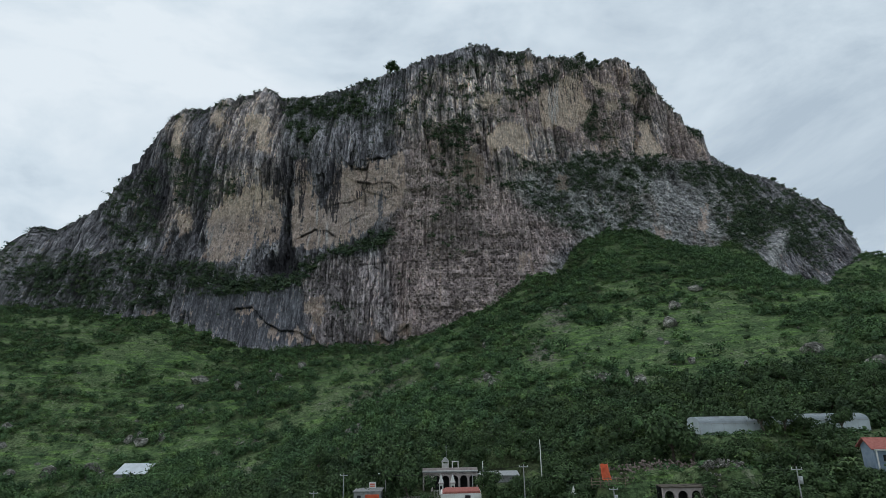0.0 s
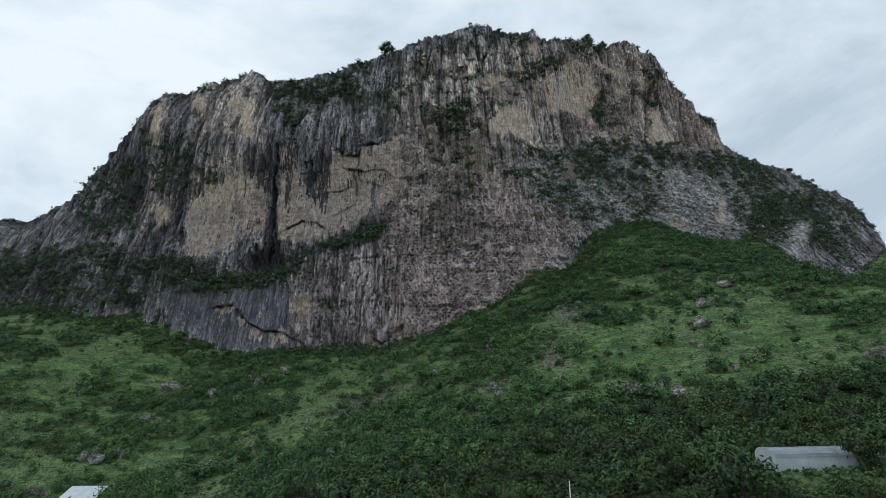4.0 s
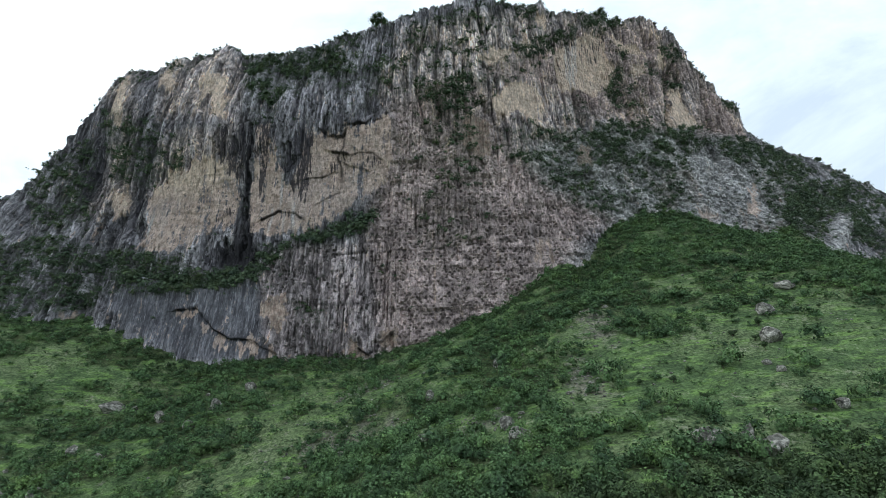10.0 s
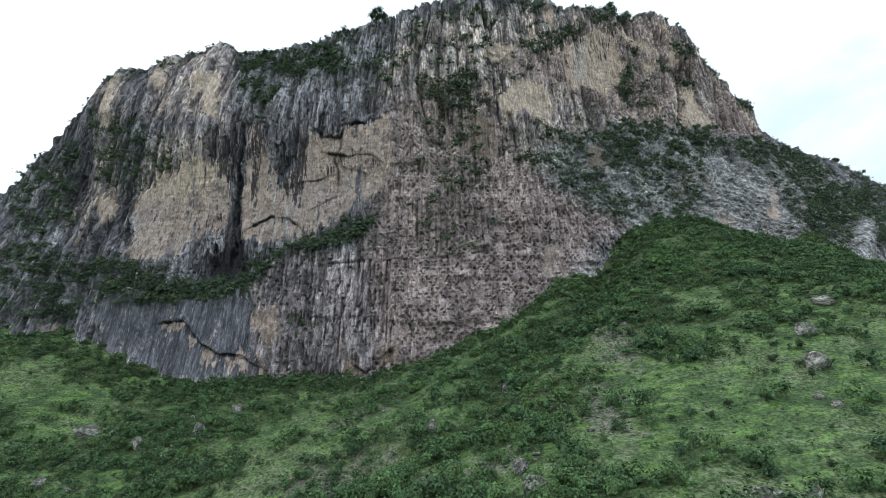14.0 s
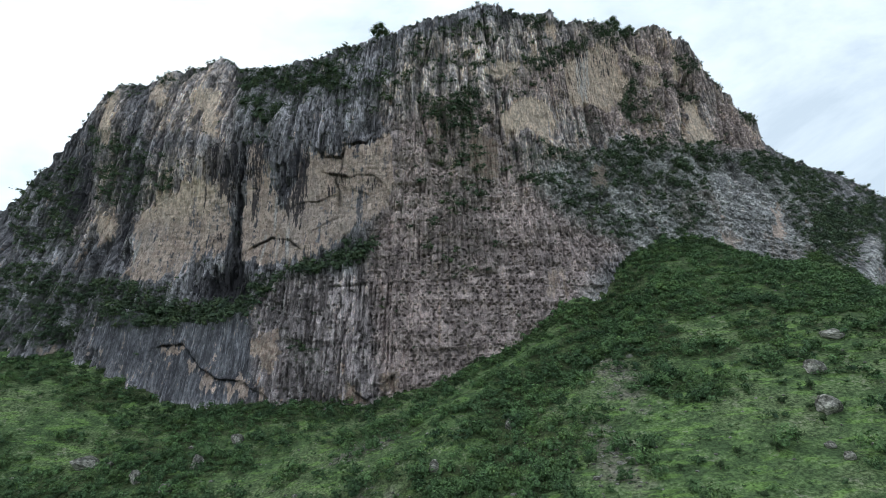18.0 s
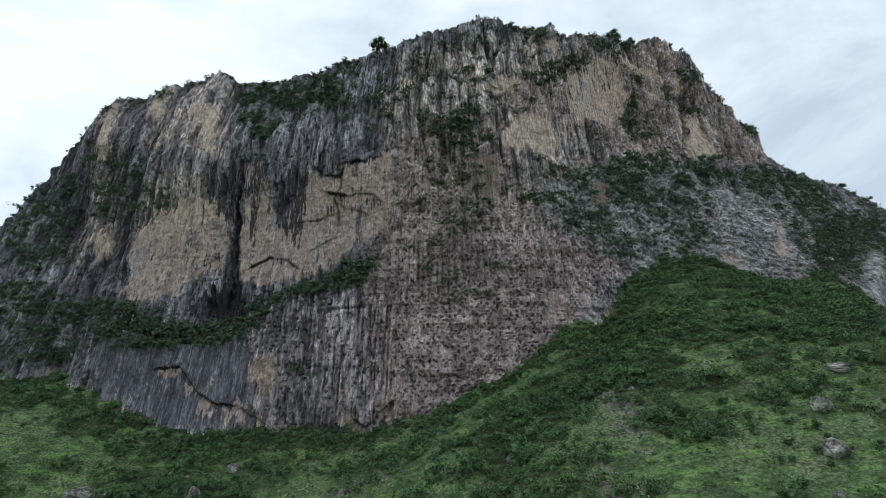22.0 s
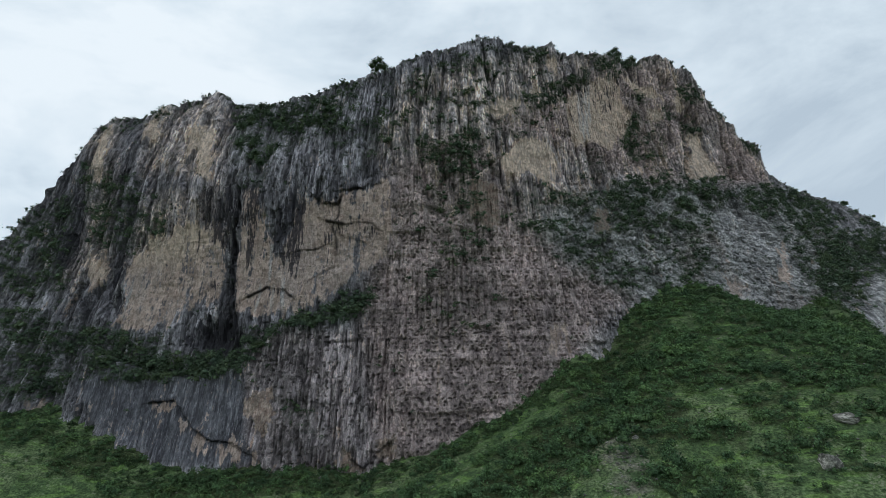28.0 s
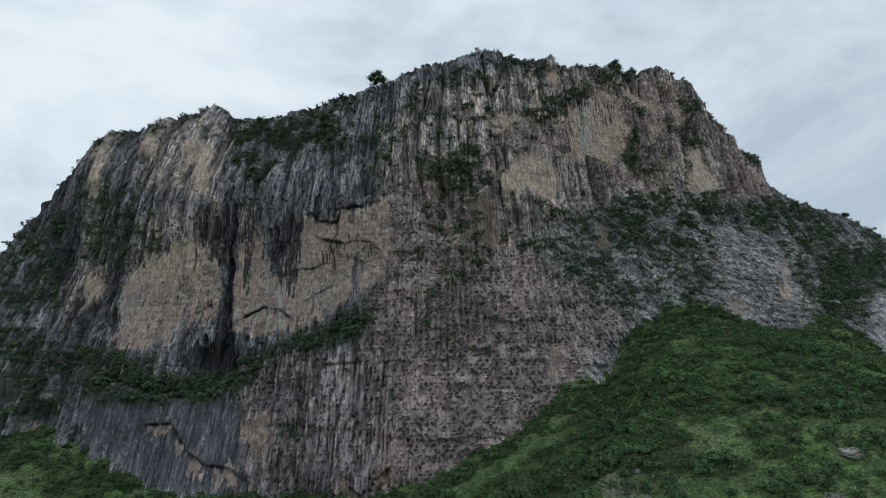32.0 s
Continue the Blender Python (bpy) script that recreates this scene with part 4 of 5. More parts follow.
ICO_FACES = [(0, 1, 2), (0, 2, 3), (0, 3, 4), (0, 4, 5), (0, 5, 1), (1, 6, 2), (2, 7, 3), (3, 8, 4), (4, 9, 5), (5, 10, 1), (2, 6, 7), (3, 7, 8), (4, 8, 9), (5, 9, 10), (1, 10, 6)]


def leaf_cloud(seed, leaves, size, lobes=6, squash=0.75, leaf=0.17, cores=2):
    """A crown of small leaf clumps on uneven lobes, of radius about 1, standing on z = 0: vertices, triangles and tone."""
    r = np.random.default_rng(seed)
    centre = r.normal(0, 0.42, (lobes, 3)) * (1, 1, 0.55)
    centre[:, 2] += 0.72
    rad = r.uniform(0.32, 0.62, lobes)
    which = r.choice(lobes, leaves, p=rad ** 2 / (rad ** 2).sum())
    d = r.normal(0, 1, (leaves, 3))
    d /= np.linalg.norm(d, axis=1)[:, None]
    d[:, 2] = np.where(d[:, 2] < -0.35, -d[:, 2], d[:, 2])
    p = centre[which] + d * rad[which][:, None] * r.uniform(0.6, 1.2, (leaves, 1))
    n = d + r.normal(0, 0.42, (leaves, 3)) + (0, 0, 0.2)
    n /= np.linalg.norm(n, axis=1)[:, None]
    a = np.cross(n, r.normal(0, 1, (leaves, 3)))
    a /= np.linalg.norm(a, axis=1)[:, None]
    b = np.cross(n, a)
    s = leaf * r.uniform(0.7, 1.5, (leaves, 1))
    corners = np.stack([p + a * s, p - a * s * 0.6 + b * s * 0.8, p - a * s * 0.6 - b * s * 0.8], 1).reshape(-1, 3)
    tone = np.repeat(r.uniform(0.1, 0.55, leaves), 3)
    verts, tones = [corners], [tone]
    faces = [np.arange(leaves * 3).reshape(leaves, 3)]
    start = leaves * 3
    # filler balls inside the crown; their low tone paints its inner shade
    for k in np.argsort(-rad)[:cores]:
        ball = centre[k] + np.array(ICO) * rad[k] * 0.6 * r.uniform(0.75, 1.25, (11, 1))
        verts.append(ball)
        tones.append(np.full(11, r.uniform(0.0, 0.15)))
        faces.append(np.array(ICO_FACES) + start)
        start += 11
    verts = np.concatenate(verts) * (size, size, size * squash)
    verts[:, 2] = np.maximum(verts[:, 2], -0.1 * size)
    return verts, np.concatenate(faces), np.concatenate(tones)


def scatter(name, kinds, places, mat, label, category):
    """Joins many leafy clumps into one piece: places are rows of x, y, z, size, turn, tone."""
    vs, ts, fs, start = [], [], [], 0
    for i, (x, y, z, s, turn, tone) in enumerate(places):
        v, f, t = kinds[i % len(kinds)]
        fs.append(f + start)
        start += len(v)
        c, sn = math.cos(turn), math.sin(turn)
        w = np.empty_like(v)
        w[:, 0] = x + s * (c * v[:, 0] - sn * v[:, 1])
        w[:, 1] = y + s * (sn * v[:, 0] + c * v[:, 1])
        w[:, 2] = z + s * v[:, 2]
        vs.append(w)
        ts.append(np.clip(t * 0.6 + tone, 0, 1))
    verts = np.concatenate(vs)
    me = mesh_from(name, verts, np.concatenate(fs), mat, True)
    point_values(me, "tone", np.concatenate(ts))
    return tagged(new(name, me), label, category, kind="stuff")


def cliff_front(x, y):
    """How far a ground point lies in front of the rock face."""
    return rock_y(x, ground_z(x, y)) - y


OPEN_GRASS = [(45, 284, 13, 15, 0.8), (53, 257, 20, 14, 0.8), (-53, 327, 20, 9, 0.6), (-66, 306, 26, 11, 0.9), (-51, 288, 22, 10, 0.9), (17, 243, 24, 10, 0.6), (95, 242, 50, 18, 0.7), (-215, 330, 55, 30, 0.45), (-172, 266, 40, 13, 0.8), (92, 222, 55, 38, 0.9), (38, 262, 9, 34, 0.7), (10, 282, 26, 8, 0.5), (120, 300, 40, 10, 0.4), (120, 262, 50, 26, 0.5), (-30, 264, 34, 18, 0.55), (60, 275, 10, 35, 0.5), (-190, 330, 60, 45, 0.2), (130, 250, 60, 30, 0.2), (-110, 205, 40, 14, 0.5), (-200, 245, 70, 25, 0.35), (25, 213, 22, 14, 0.4), (-95, 255, 18, 9, 0.5)]
THICKETS = [(-15, 215, 50, 22, 0.6), (-90, 335, 60, 35, 0.5), (80, 168, 90, 24, 0.7), (70, 320, 28, 40, 0.5), (30, 275, 14, 50, 0.5), (-20, 165, 160, 28, 0.6), (150, 340, 70, 50, 0.4)]


def shrub_density(x, y):
    d = 0.62 + 1.2 * fractal(x / 20, y / 12, 101, 4, 0.65) + 1.0 * fractal(x / 24, y / 4.5, 107, 3)
    for cx, cy, rx, ry, a in OPEN_GRASS:
        d = d - 0.75 * a * smooth(1.5, 0.2, np.hypot((x - cx) / rx, (y - cy) / ry))
    for cx, cy, rx, ry, a in THICKETS:
        d = d + a * smooth(1.2, 0.5, np.hypot((x - cx) / rx, (y - cy) / ry))
    far, side = line_distance(x, y, HOLLOW)
    d = d + 0.8 * np.exp(-(far / 11) ** 2) - 0.5 * np.where(side < 0, 1, 0) * np.exp(-((far - 24) / 9) ** 2)
    return np.clip(d, 0.03, 1)


def slope_places(count, x0, x1, y0, y1, sizes, weight, seed, keep_off=()):
    r = np.random.default_rng(seed)
    x, y = r.uniform(x0, x1, count * 14), r.uniform(y0, y1, count * 14)
    ok = r.uniform(0, 1, len(x)) < weight(x, y)
    x, y = x[ok], y[ok]
    ok = cliff_front(x, y) > 1.5
    for cx, cy, rr in keep_off:
        ok &= np.hypot(x - cx, y - cy) > rr
    x, y = x[ok][:count], y[ok][:count]
    n = len(x)
    s = sizes[0] + (sizes[1] - sizes[0]) * r.uniform(0, 1, n) ** 2
    tone = np.clip(0.18 + 0.7 * fractal(x / 22, y / 16, 111, 3) + r.normal(0, 0.36, n), 0, 1)
    return np.stack([x, y, ground_z(x, y) - 0.12 * s, s, r.uniform(0, 6.28, n), tone], 1)


CLEARINGS = [(-4, 148, 7), (6, 147, 7), (2, 138, 7), (62, 143, 6), (72, 143, 7), (94, 143, 6), (106, 143, 7), (-132, 238, 9), (104, 136, 7), (36, 127, 5), (38, 123, 4), (44, 129, 7), (53, 129, 6), (88, 112, 5.5), (4, 126, 7), (-19, 140, 6), (47, 112, 5), (57.5, 119, 5), (3, 137, 5), (13, 143, 6), (20, 144, 6), (15, 150, 5)]


def build_vegetation():
    near = [leaf_cloud(200 + i, 190, 1.0, 11, 1.05, 0.112, 2) for i in range(10)]
    far = [leaf_cloud(250 + i, 72, 1.0, 8, 0.95, 0.148, 1) for i in range(10)]
    small = [leaf_cloud(300 + i, 16, 1.0, 4, 0.7, 0.26, 1) for i in range(8)]
    tuft = [leaf_cloud(400 + i, 11, 1.0, 2, 0.55, 0.42, 0) for i in range(6)]

    def in_view(x, y):
        return (np.abs(x) < 0.88 * y + 6) & (x > -370) & (x < 500)

    p = slope_places(3900, -225, 230, 140, 255, (1.0, 3.7), lambda x, y: shrub_density(x, y) * in_view(x, y), 11, CLEARINGS)
    scatter("lower_shrubs", near, p[p[:, 1] > 190], LEAF, "dense green shrubs covering the lower slope", "shrubs")
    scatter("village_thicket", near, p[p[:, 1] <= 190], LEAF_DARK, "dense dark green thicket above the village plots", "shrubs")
    p = slope_places(9200, -370, 500, 255, 540, (0.9, 3.1), lambda x, y: shrub_density(x, y) * in_view(x, y), 14, CLEARINGS)
    scatter("upper_shrubs", far, p, LEAF, "dense green shrubs covering the slope below the cliffs", "shrubs")
    p = slope_places(750, -260, 260, 150, 360, (2.2, 4.2), lambda x, y: shrub_density(x, y) ** 2 * in_view(x, y) * (cliff_front(x, y) > 22), 17, CLEARINGS)
    scatter("tall_shrubs", near, p, LEAF, "tall rounded shrubs standing out of the thicket", "shrubs")
    p = slope_places(1700, -370, 330, 300, 450, (0.9, 2.4), lambda x, y: (cliff_front(x, y) < 14) * in_view(x, y), 15)
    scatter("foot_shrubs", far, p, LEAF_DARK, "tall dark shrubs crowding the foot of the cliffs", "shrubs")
    p = slope_places(9500, -300, 330, 115, 430, (0.5, 1.3), lambda x, y: (0.4 + 0.4 * shrub_density(x, y)) * in_view(x, y), 12, CLEARINGS)
    scatter("low_shrubs", small, p, LEAF, "low green shrubs scattered through the hillside grass", "shrubs")
    p = slope_places(9000, -230, 200, 120, 350, (0.25, 0.6), lambda x, y: 0.9 + 0 * x, 13, CLEARINGS)
    scatter("grass_tufts", tuft, p, GRASS, "tufts of green grass on the open slope", "grass")
    p = slope_places(2300, -135, 130, 94, 152, (0.9, 2.6), lambda x, y: 0.5 + 0.5 * shrub_density(x, y), 16, CLEARINGS)
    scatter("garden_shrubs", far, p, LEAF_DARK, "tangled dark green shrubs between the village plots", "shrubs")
    p = slope_places(3200, 4, 112, 90, 141, (0.5, 1.4), lambda x, y: 0.9 + 0 * x, 18, [(cx, cy, 0.4 * rr) for cx, cy, rr in CLEARINGS])
    scatter("garden_weeds", small, p, LEAF, "knee-high green weeds and bushes round the village plots", "shrubs")
    # shrubs on ledges of the rock
    r = np.random.default_rng(21)
    rows = []
    for points, amount in BUSH_AREAS.values():
        q = np.array(points, float)
        (xa, za), (xb, zb) = q.min(0), q.max(0)
        n = int((xb - xa) * (zb - za) * amount / 75)
        x, z = r.uniform(xa, xb, n), r.uniform(za, zb, n)
        ok = (outline_distance(x, z, points) < r.uniform(-4, 3, n)) & (z < rim_z(x) - 1) & (fractal(x / 12, z / 6, 121, 2) > (-0.16 if amount < 9 else -0.5))
        rows.append(np.stack([x[ok], z[ok], 1.2 + 2.9 * r.uniform(0, 1, ok.sum()) ** 1.5], 1))
    for line, n, spread, size in ((LEDGE, 150, 2.4, 3.3), (DIAGONAL, 60, 3.0, 2.1), ([(-40, 165), (-75, 153)], 45, 3.2, 3.2), ([(-165, 132), (-105, 133)], 60, 4.0, 3.6), (PILLAR_EDGE[:2], 8, 3, 1.6), (CORNER, 22, 2.5, 1.8)):
        t = r.uniform(0, len(line) - 1.001, n)
        i = t.astype(int)
        q = np.array(line, float)
        c = q[i] + (q[i + 1] - q[i]) * (t - i)[:, None] + r.normal(0, spread, (n, 2)) * (1, 0.8)
        rows.append(np.stack([c[:, 0], c[:, 1] + 0.5, r.uniform(0.6, 1.4, n) * size], 1))
    n = 2200
    x, z = r.uniform(-330, 400, n), r.uniform(90, 380, n)
    ok = (z < rim_z(x) - 2) & (fractal(x / 20, z / 9, 131, 2) > 0.2)
    rows.append(np.stack([x[ok], z[ok], r.uniform(0.5, 1.9, ok.sum())], 1))
    n = 620
    x = r.uniform(-405, 470, n)
    rows.append(np.stack([x, rim_z(x) - r.exponential(3.0, n), r.uniform(0.6, 2.1, n)], 1))
    c = np.concatenate(rows)
    x, z, s = c.T
    y = rock_y(x, z) - 0.4 * s
    ok = (z > ground_z(x, y) - 1) & ((s < 1.0) | (area_mask(x, z, TAN_AREAS, 1.0) < 0.5))
    x, y, z, s = x[ok], y[ok], z[ok], s[ok]
    places = np.stack([x, y, z - 0.5 * s, s, r.uniform(0, 6.28, len(x)), np.clip(r.normal(0.22, 0.18, len(x)), 0, 1)], 1)
    scatter("cliff_shrubs", [leaf_cloud(500 + i, 72, 1.0, 7, 0.85, 0.135, 1) for i in range(8)], places, LEAF_CLIFF, "dark green shrubs rooted on ledges and cracks of the cliff", "shrubs")


ground = build_ground()
build_vegetation()


# ---- boulders ----


def boulder_mesh(seed):
    bm = bmesh.new()
    bmesh.ops.create_icosphere(bm, subdivisions=4, radius=1.0)
    r = random.Random(seed)
    cuts = [(Vector((r.gauss(0, 1), r.gauss(0, 1), r.gauss(0.2, 0.8))).normalized(), r.uniform(0.55, 0.85)) for _ in range(11)]
    off = Vector((seed * 3.1, seed * 1.7, 0))
    for v in bm.verts:
        p = v.co.copy()
        for n, d in cuts:
            over = p.dot(n) - d
            if over > 0:
                p -= n * over * 0.92
        p += v.co * (0.1 * noise.fractal(p * 2.2 + off, 1.0, 2.0, 4) - 0.05 * abs(noise.noise(p * 7 + off)))
        v.co = p
    return bm


BOULDERS = [(-171, 246, 6.0, 5.0, 5.0, 5), (-153, 246.5, 6.5, 5.0, 5.5, -6), (-148, 245, 4.0, 3.0, 3.5, 8), (-186, 244, 5.5, 4.0, 3.6, 0), (-145, 269, 7.0, 5.0, 4.0, 4), (-137, 272, 4.0, 4.0, 4.6, 12), (-215, 275, 5.0, 4.0, 4.0, 3), (-207, 262, 6.0, 5.0, 3.6, -4),   # x, y, width, depth, height, tilt
    (104, 248, 6.4, 5.0, 4.6, 25), (116, 268, 7.0, 4.5, 4.2, 0), (-145, 324, 10.5, 6, 5.0, 5), (57, 200, 7.6, 5, 5.4, -8), (68, 194, 7.0, 4.5, 4.4, 15),
    (20, 222, 7.0, 4.5, 4.6, 20), (-117, 312, 6.0, 4, 4.4, 12), (-101, 303, 5.2, 3.6, 3.4, 0), (-96, 316, 6.0, 3.6, 4.8, 10), (-86, 328, 5.0, 3.4, 4.0, 20),
    (-135, 324, 4.4, 3.4, 3.2, -10), (-141, 296, 5.0, 4, 3.6, 5), (21, 283, 3.0, 2.4, 3.4, 0), (-4, 271, 4.0, 2.6, 3.2, 15), (-5, 240, 4.4, 3, 2.8, 0), (18, 232, 4.0, 3, 3.6, 10),
    (93, 234, 2.6, 2, 1.8, 0), (94, 229, 3.0, 2, 2.0, 8), (-36, 225, 7.5, 5, 4.6, 5), (-152, 271, 4.4, 3.4, 3.6, 0), (-148, 273, 3.2, 2.6, 4.4, 5),
    (137, 202, 9.0, 5, 4.6, 4), (143, 182, 8.0, 5, 5.0, 12), (-127, 291, 4.0, 3, 2.6, 0), (94, 208, 3.2, 2.2, 2.4, -6), (65, 198, 3.6, 2.6, 4.6, 4), (136, 285, 8.0, 4, 3.2, 10), (110, 200, 2.4, 2, 1.8, 0)]


def build_boulders():
    shapes = []
    for i in range(7):
        me = bpy.data.meshes.new("boulder")
        bm = boulder_mesh(i + 1)
        bm.to_mesh(me)
        bm.free()
        me.materials.append(BOULDER)
        me.polygons.foreach_set("use_smooth", [False] * len(me.polygons))
        shapes.append(me)
    r = random.Random(3)
    for i, (x, y, w, d, h, tilt) in enumerate(BOULDERS):
        ob = new("boulder", shapes[i % len(shapes)])
        z = float(ground_z(np.array([x]), np.array([y]))[0])
        ob.matrix_world = pose(x, y, z + 0.27 * h, r.uniform(-8, 8), tilt, r.uniform(0, 360)) @ Matrix.Diagonal((w / 1.75, w / 1.95, h / 1.5, 1))
        tagged(ob, "large grey weathered boulder lying among shrubs" if w > 6 else "grey boulder half sunk in the grassy slope", "boulder", "boulders on the hillside")
    # stones too many to count
    verts, faces = [], []
    bm = bmesh.new()
    bmesh.ops.create_icosphere(bm, subdivisions=1, radius=1)
    base = np.array([v.co[:] for v in bm.verts])
    tri = np.array([[v.index for v in f.verts] for f in bm.faces])
    bm.free()
    g = np.random.default_rng(31)
    n = 1500
    x, y = g.uniform(-240, 190, n), g.uniform(150, 350, n)
    spots = np.array(BARE_SPOTS)
    k = g.integers(0, len(spots), n // 2)
    x[: n // 2] = spots[k, 0] + g.normal(0, 0.5, n // 2) * spots[k, 2]
    y[: n // 2] = spots[k, 1] + g.normal(0, 0.5, n // 2) * spots[k, 3]
    ok = cliff_front(x, y) > 2
    x, y = x[ok], y[ok]
    z = ground_z(x, y)
    for i in range(len(x)):
        s = g.uniform(0.15, 0.55) * (1 + (g.uniform() < 0.08) * 1.2)
        verts.append(base * g.uniform(0.7, 1.25, base.shape) * s * (1.2, 1.0, 0.75) + (x[i], y[i], z[i] + 0.1 * s))
        faces.append(tri + i * len(base))
    me = mesh_from("hillside_stones", np.concatenate(verts), np.concatenate(faces), BOULDER)
    tagged(new("hillside_stones", me), "small pale stones strewn over the slope", "stones", kind="stuff")


build_boulders()


# ---- single trees ----


def gz(x, y):
    return float(ground_z(np.array([float(x)]), np.array([float(y)]))[0])


def tree_prototype(seed, height, width, leaves, trunk_h):
    """A tree of unit names: an empty with a trunk that forks into limbs, and a crown of leaf clumps."""
    r = random.Random(seed)
    top = new("tree")
    bm = bmesh.new()

    def limb(a, b, ra, rb):
        d = b - a
        m = Matrix.Translation((a + b) / 2) @ d.to_track_quat("Z", "Y").to_matrix().to_4x4()
        bmesh.ops.create_cone(bm, cap_ends=True, segments=6, radius1=ra, radius2=rb, depth=d.length, matrix=m)

    base_r = 0.03 * height + 0.05
    fork = Vector((r.uniform(-0.1, 0.1) * height, r.uniform(-0.1, 0.1) * height, trunk_h))
    limb(Vector((0, 0, -0.5)), fork, base_r, base_r * 0.7)
    for k in range(5):
        a = k * 1.26 + r.uniform(-0.4, 0.4)
        tip = fork + Vector((math.cos(a) * width * 0.3, math.sin(a) * width * 0.3, (height - trunk_h) * r.uniform(0.4, 0.75)))
        limb(fork, tip, base_r * 0.5, base_r * 0.15)
    part("trunk", bm, BARK, top, "thin grey forked trunk")
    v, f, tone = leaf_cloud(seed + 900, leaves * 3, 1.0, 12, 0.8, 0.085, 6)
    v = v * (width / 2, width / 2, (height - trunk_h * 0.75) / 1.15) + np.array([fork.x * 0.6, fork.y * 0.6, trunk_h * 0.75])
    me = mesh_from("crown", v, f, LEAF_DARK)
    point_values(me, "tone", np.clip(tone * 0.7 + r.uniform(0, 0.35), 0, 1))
    crown = new("crown", me)
    crown.parent = top
    return top


def build_trees():
    kinds = [(1, 5.0, 5.5, 420, 1.4), (2, 6.0, 6.0, 460, 1.8), (3, 4.2, 5.2, 380, 1.0), (4, 3.6, 3.4, 240, 1.2), (5, 6.8, 5.6, 460, 2.0), (6, 4.6, 6.4, 440, 1.2), (7, 3.0, 3.0, 200, 1.0)]
    protos = [tree_prototype(*k) for k in kinds]
    g = np.random.default_rng(41)
    near = slope_places(235, -130, 150, 104, 196, (0.75, 1.1), lambda x, y: np.clip(0.15 + 0.9 * smooth(192, 165, y) * (0.4 + shrub_density(x, y)), 0, 1), 42, CLEARINGS + [(0, 95, 22)])
    light = slope_places(55, 20, 135, 190, 275, (0.6, 0.95), lambda x, y: 0.6 + 0 * x, 43)
    labels = {0: "round-crowned green tree above the village houses", 1: "small light tree standing in the open grass"}
    first = True
    for zone, rows in ((0, near), (1, light)):
        for i, (x, y, z, s, turn, tone) in enumerate(rows):
            ob = protos[(3, 6)[i % 2] if zone else (0, 1, 2, 4, 5, 2)[i % 6]]
            m = pose(x, y, z, 0, 0, math.degrees(turn)) @ Matrix.Scale(s, 4)
            c = copy_thing(ob, m)
            c.matrix_basis = m
            tagged(c, labels[zone], "tree", "trees on the lower slope" if not zone else "small trees in the grass")
    for x, y, s, k in ((54, 136, 1.7, 4), (57, 133, 1.3, 1), (77, 136, 1.35, 1), (80, 134, 1.3, 4), (114, 134, 0.8, 1), (68, 131, 0.8, 2), (44, 135, 1.0, 0), (62, 127, 1.1, 2), (66, 125, 1.2, 5), (73, 122, 1.0, 1), (74, 116, 1.0, 2), (86, 125, 1.1, 0), (-9, 141, 1.25, 1), (-11, 148, 1.5, 1), (-14, 151, 1.4, 4), (-28, 146, 1.3, 4), (-33, 148, 1.2, 0), (25, 138, 1.3, 2), (29, 132, 1.2, 5), (20, 130, 1.1, 2), (10, 138, 1.0, 0), (-10, 134, 0.9, 2), (55, 107, 1.0, 5), (57, 112.5, 1.0, 5), (62, 112, 1.1, 2), (51, 114, 0.7, 2), (78, 107, 1.1, 5), (83, 105, 1.0, 2), (74, 104, 1.0, 0), (67, 116, 1.0, 5), (64, 104, 1.1, 2), (70, 110, 1.2, 0), (44, 106, 0.9, 2)):
        m = pose(x, y, gz(x, y) - 0.1, 0, 0, 67 * x) @ Matrix.Scale(s, 4)
        c = copy_thing(protos[k], m)
        c.matrix_basis = m
        tagged(c, "tall dark broad-crowned tree beside the village buildings", "tree", "trees on the lower slope")
    # trees on the skyline
    for x, z, s, k in ((-42, 343.4, 2.3, 2), (146, 380.5, 1.9, 2), (163, 384, 1.3, 0), (172, 386, 0.8, 6), (378, 282, 1.1, 5), (362, 288, 0.8, 2), (389, 275, 0.9, 0), (331, 293, 0.8, 6), (-110, 310, 0.9, 3)):
        y = float(rock_y(np.array([float(x)]), np.array([float(z)]))[0]) + 2.5
        m = pose(x, y, z - 0.2, 0, 0, 40 * k) @ Matrix.Scale(s, 4)
        c = copy_thing(protos[k], m)
        c.matrix_basis = m
        tagged(c, "dark lone tree standing on the cliff's rim", "tree", "trees on the rim")
    for p in protos:
        for o in list(p.children_recursive) + [p]:
            bpy.data.objects.remove(o)


build_trees()


# ---- the village edge ----
PLASTER = material("white_plaster", plain_nodes((0.62, 0.6, 0.57), (0.78, 0.77, 0.74), 0.9), 0.85, 0.3)
PINK = material("pinkish_stone_plaster", plain_nodes((0.36, 0.3, 0.29), (0.52, 0.45, 0.43), 1.2), 0.9, 0.2)
CONCRETE = material("grey_concrete_block", plain_nodes((0.22, 0.22, 0.22), (0.36, 0.36, 0.35), 1.4), 0.9, 0.2)
RED_PAINT = material("red_orange_paint", plain_nodes((0.55, 0.09, 0.04), (0.68, 0.14, 0.06), 1.0), 0.6, 0.4)
RED_TILE = material("red_roof_tiles", plain_nodes((0.27, 0.085, 0.07), (0.42, 0.16, 0.13), 2.5), 0.8, 0.3)
TARP = material("orange_tarpaulin", plain_nodes((0.72, 0.13, 0.05), (0.85, 0.2, 0.08), 1.2), 0.55, 0.4)
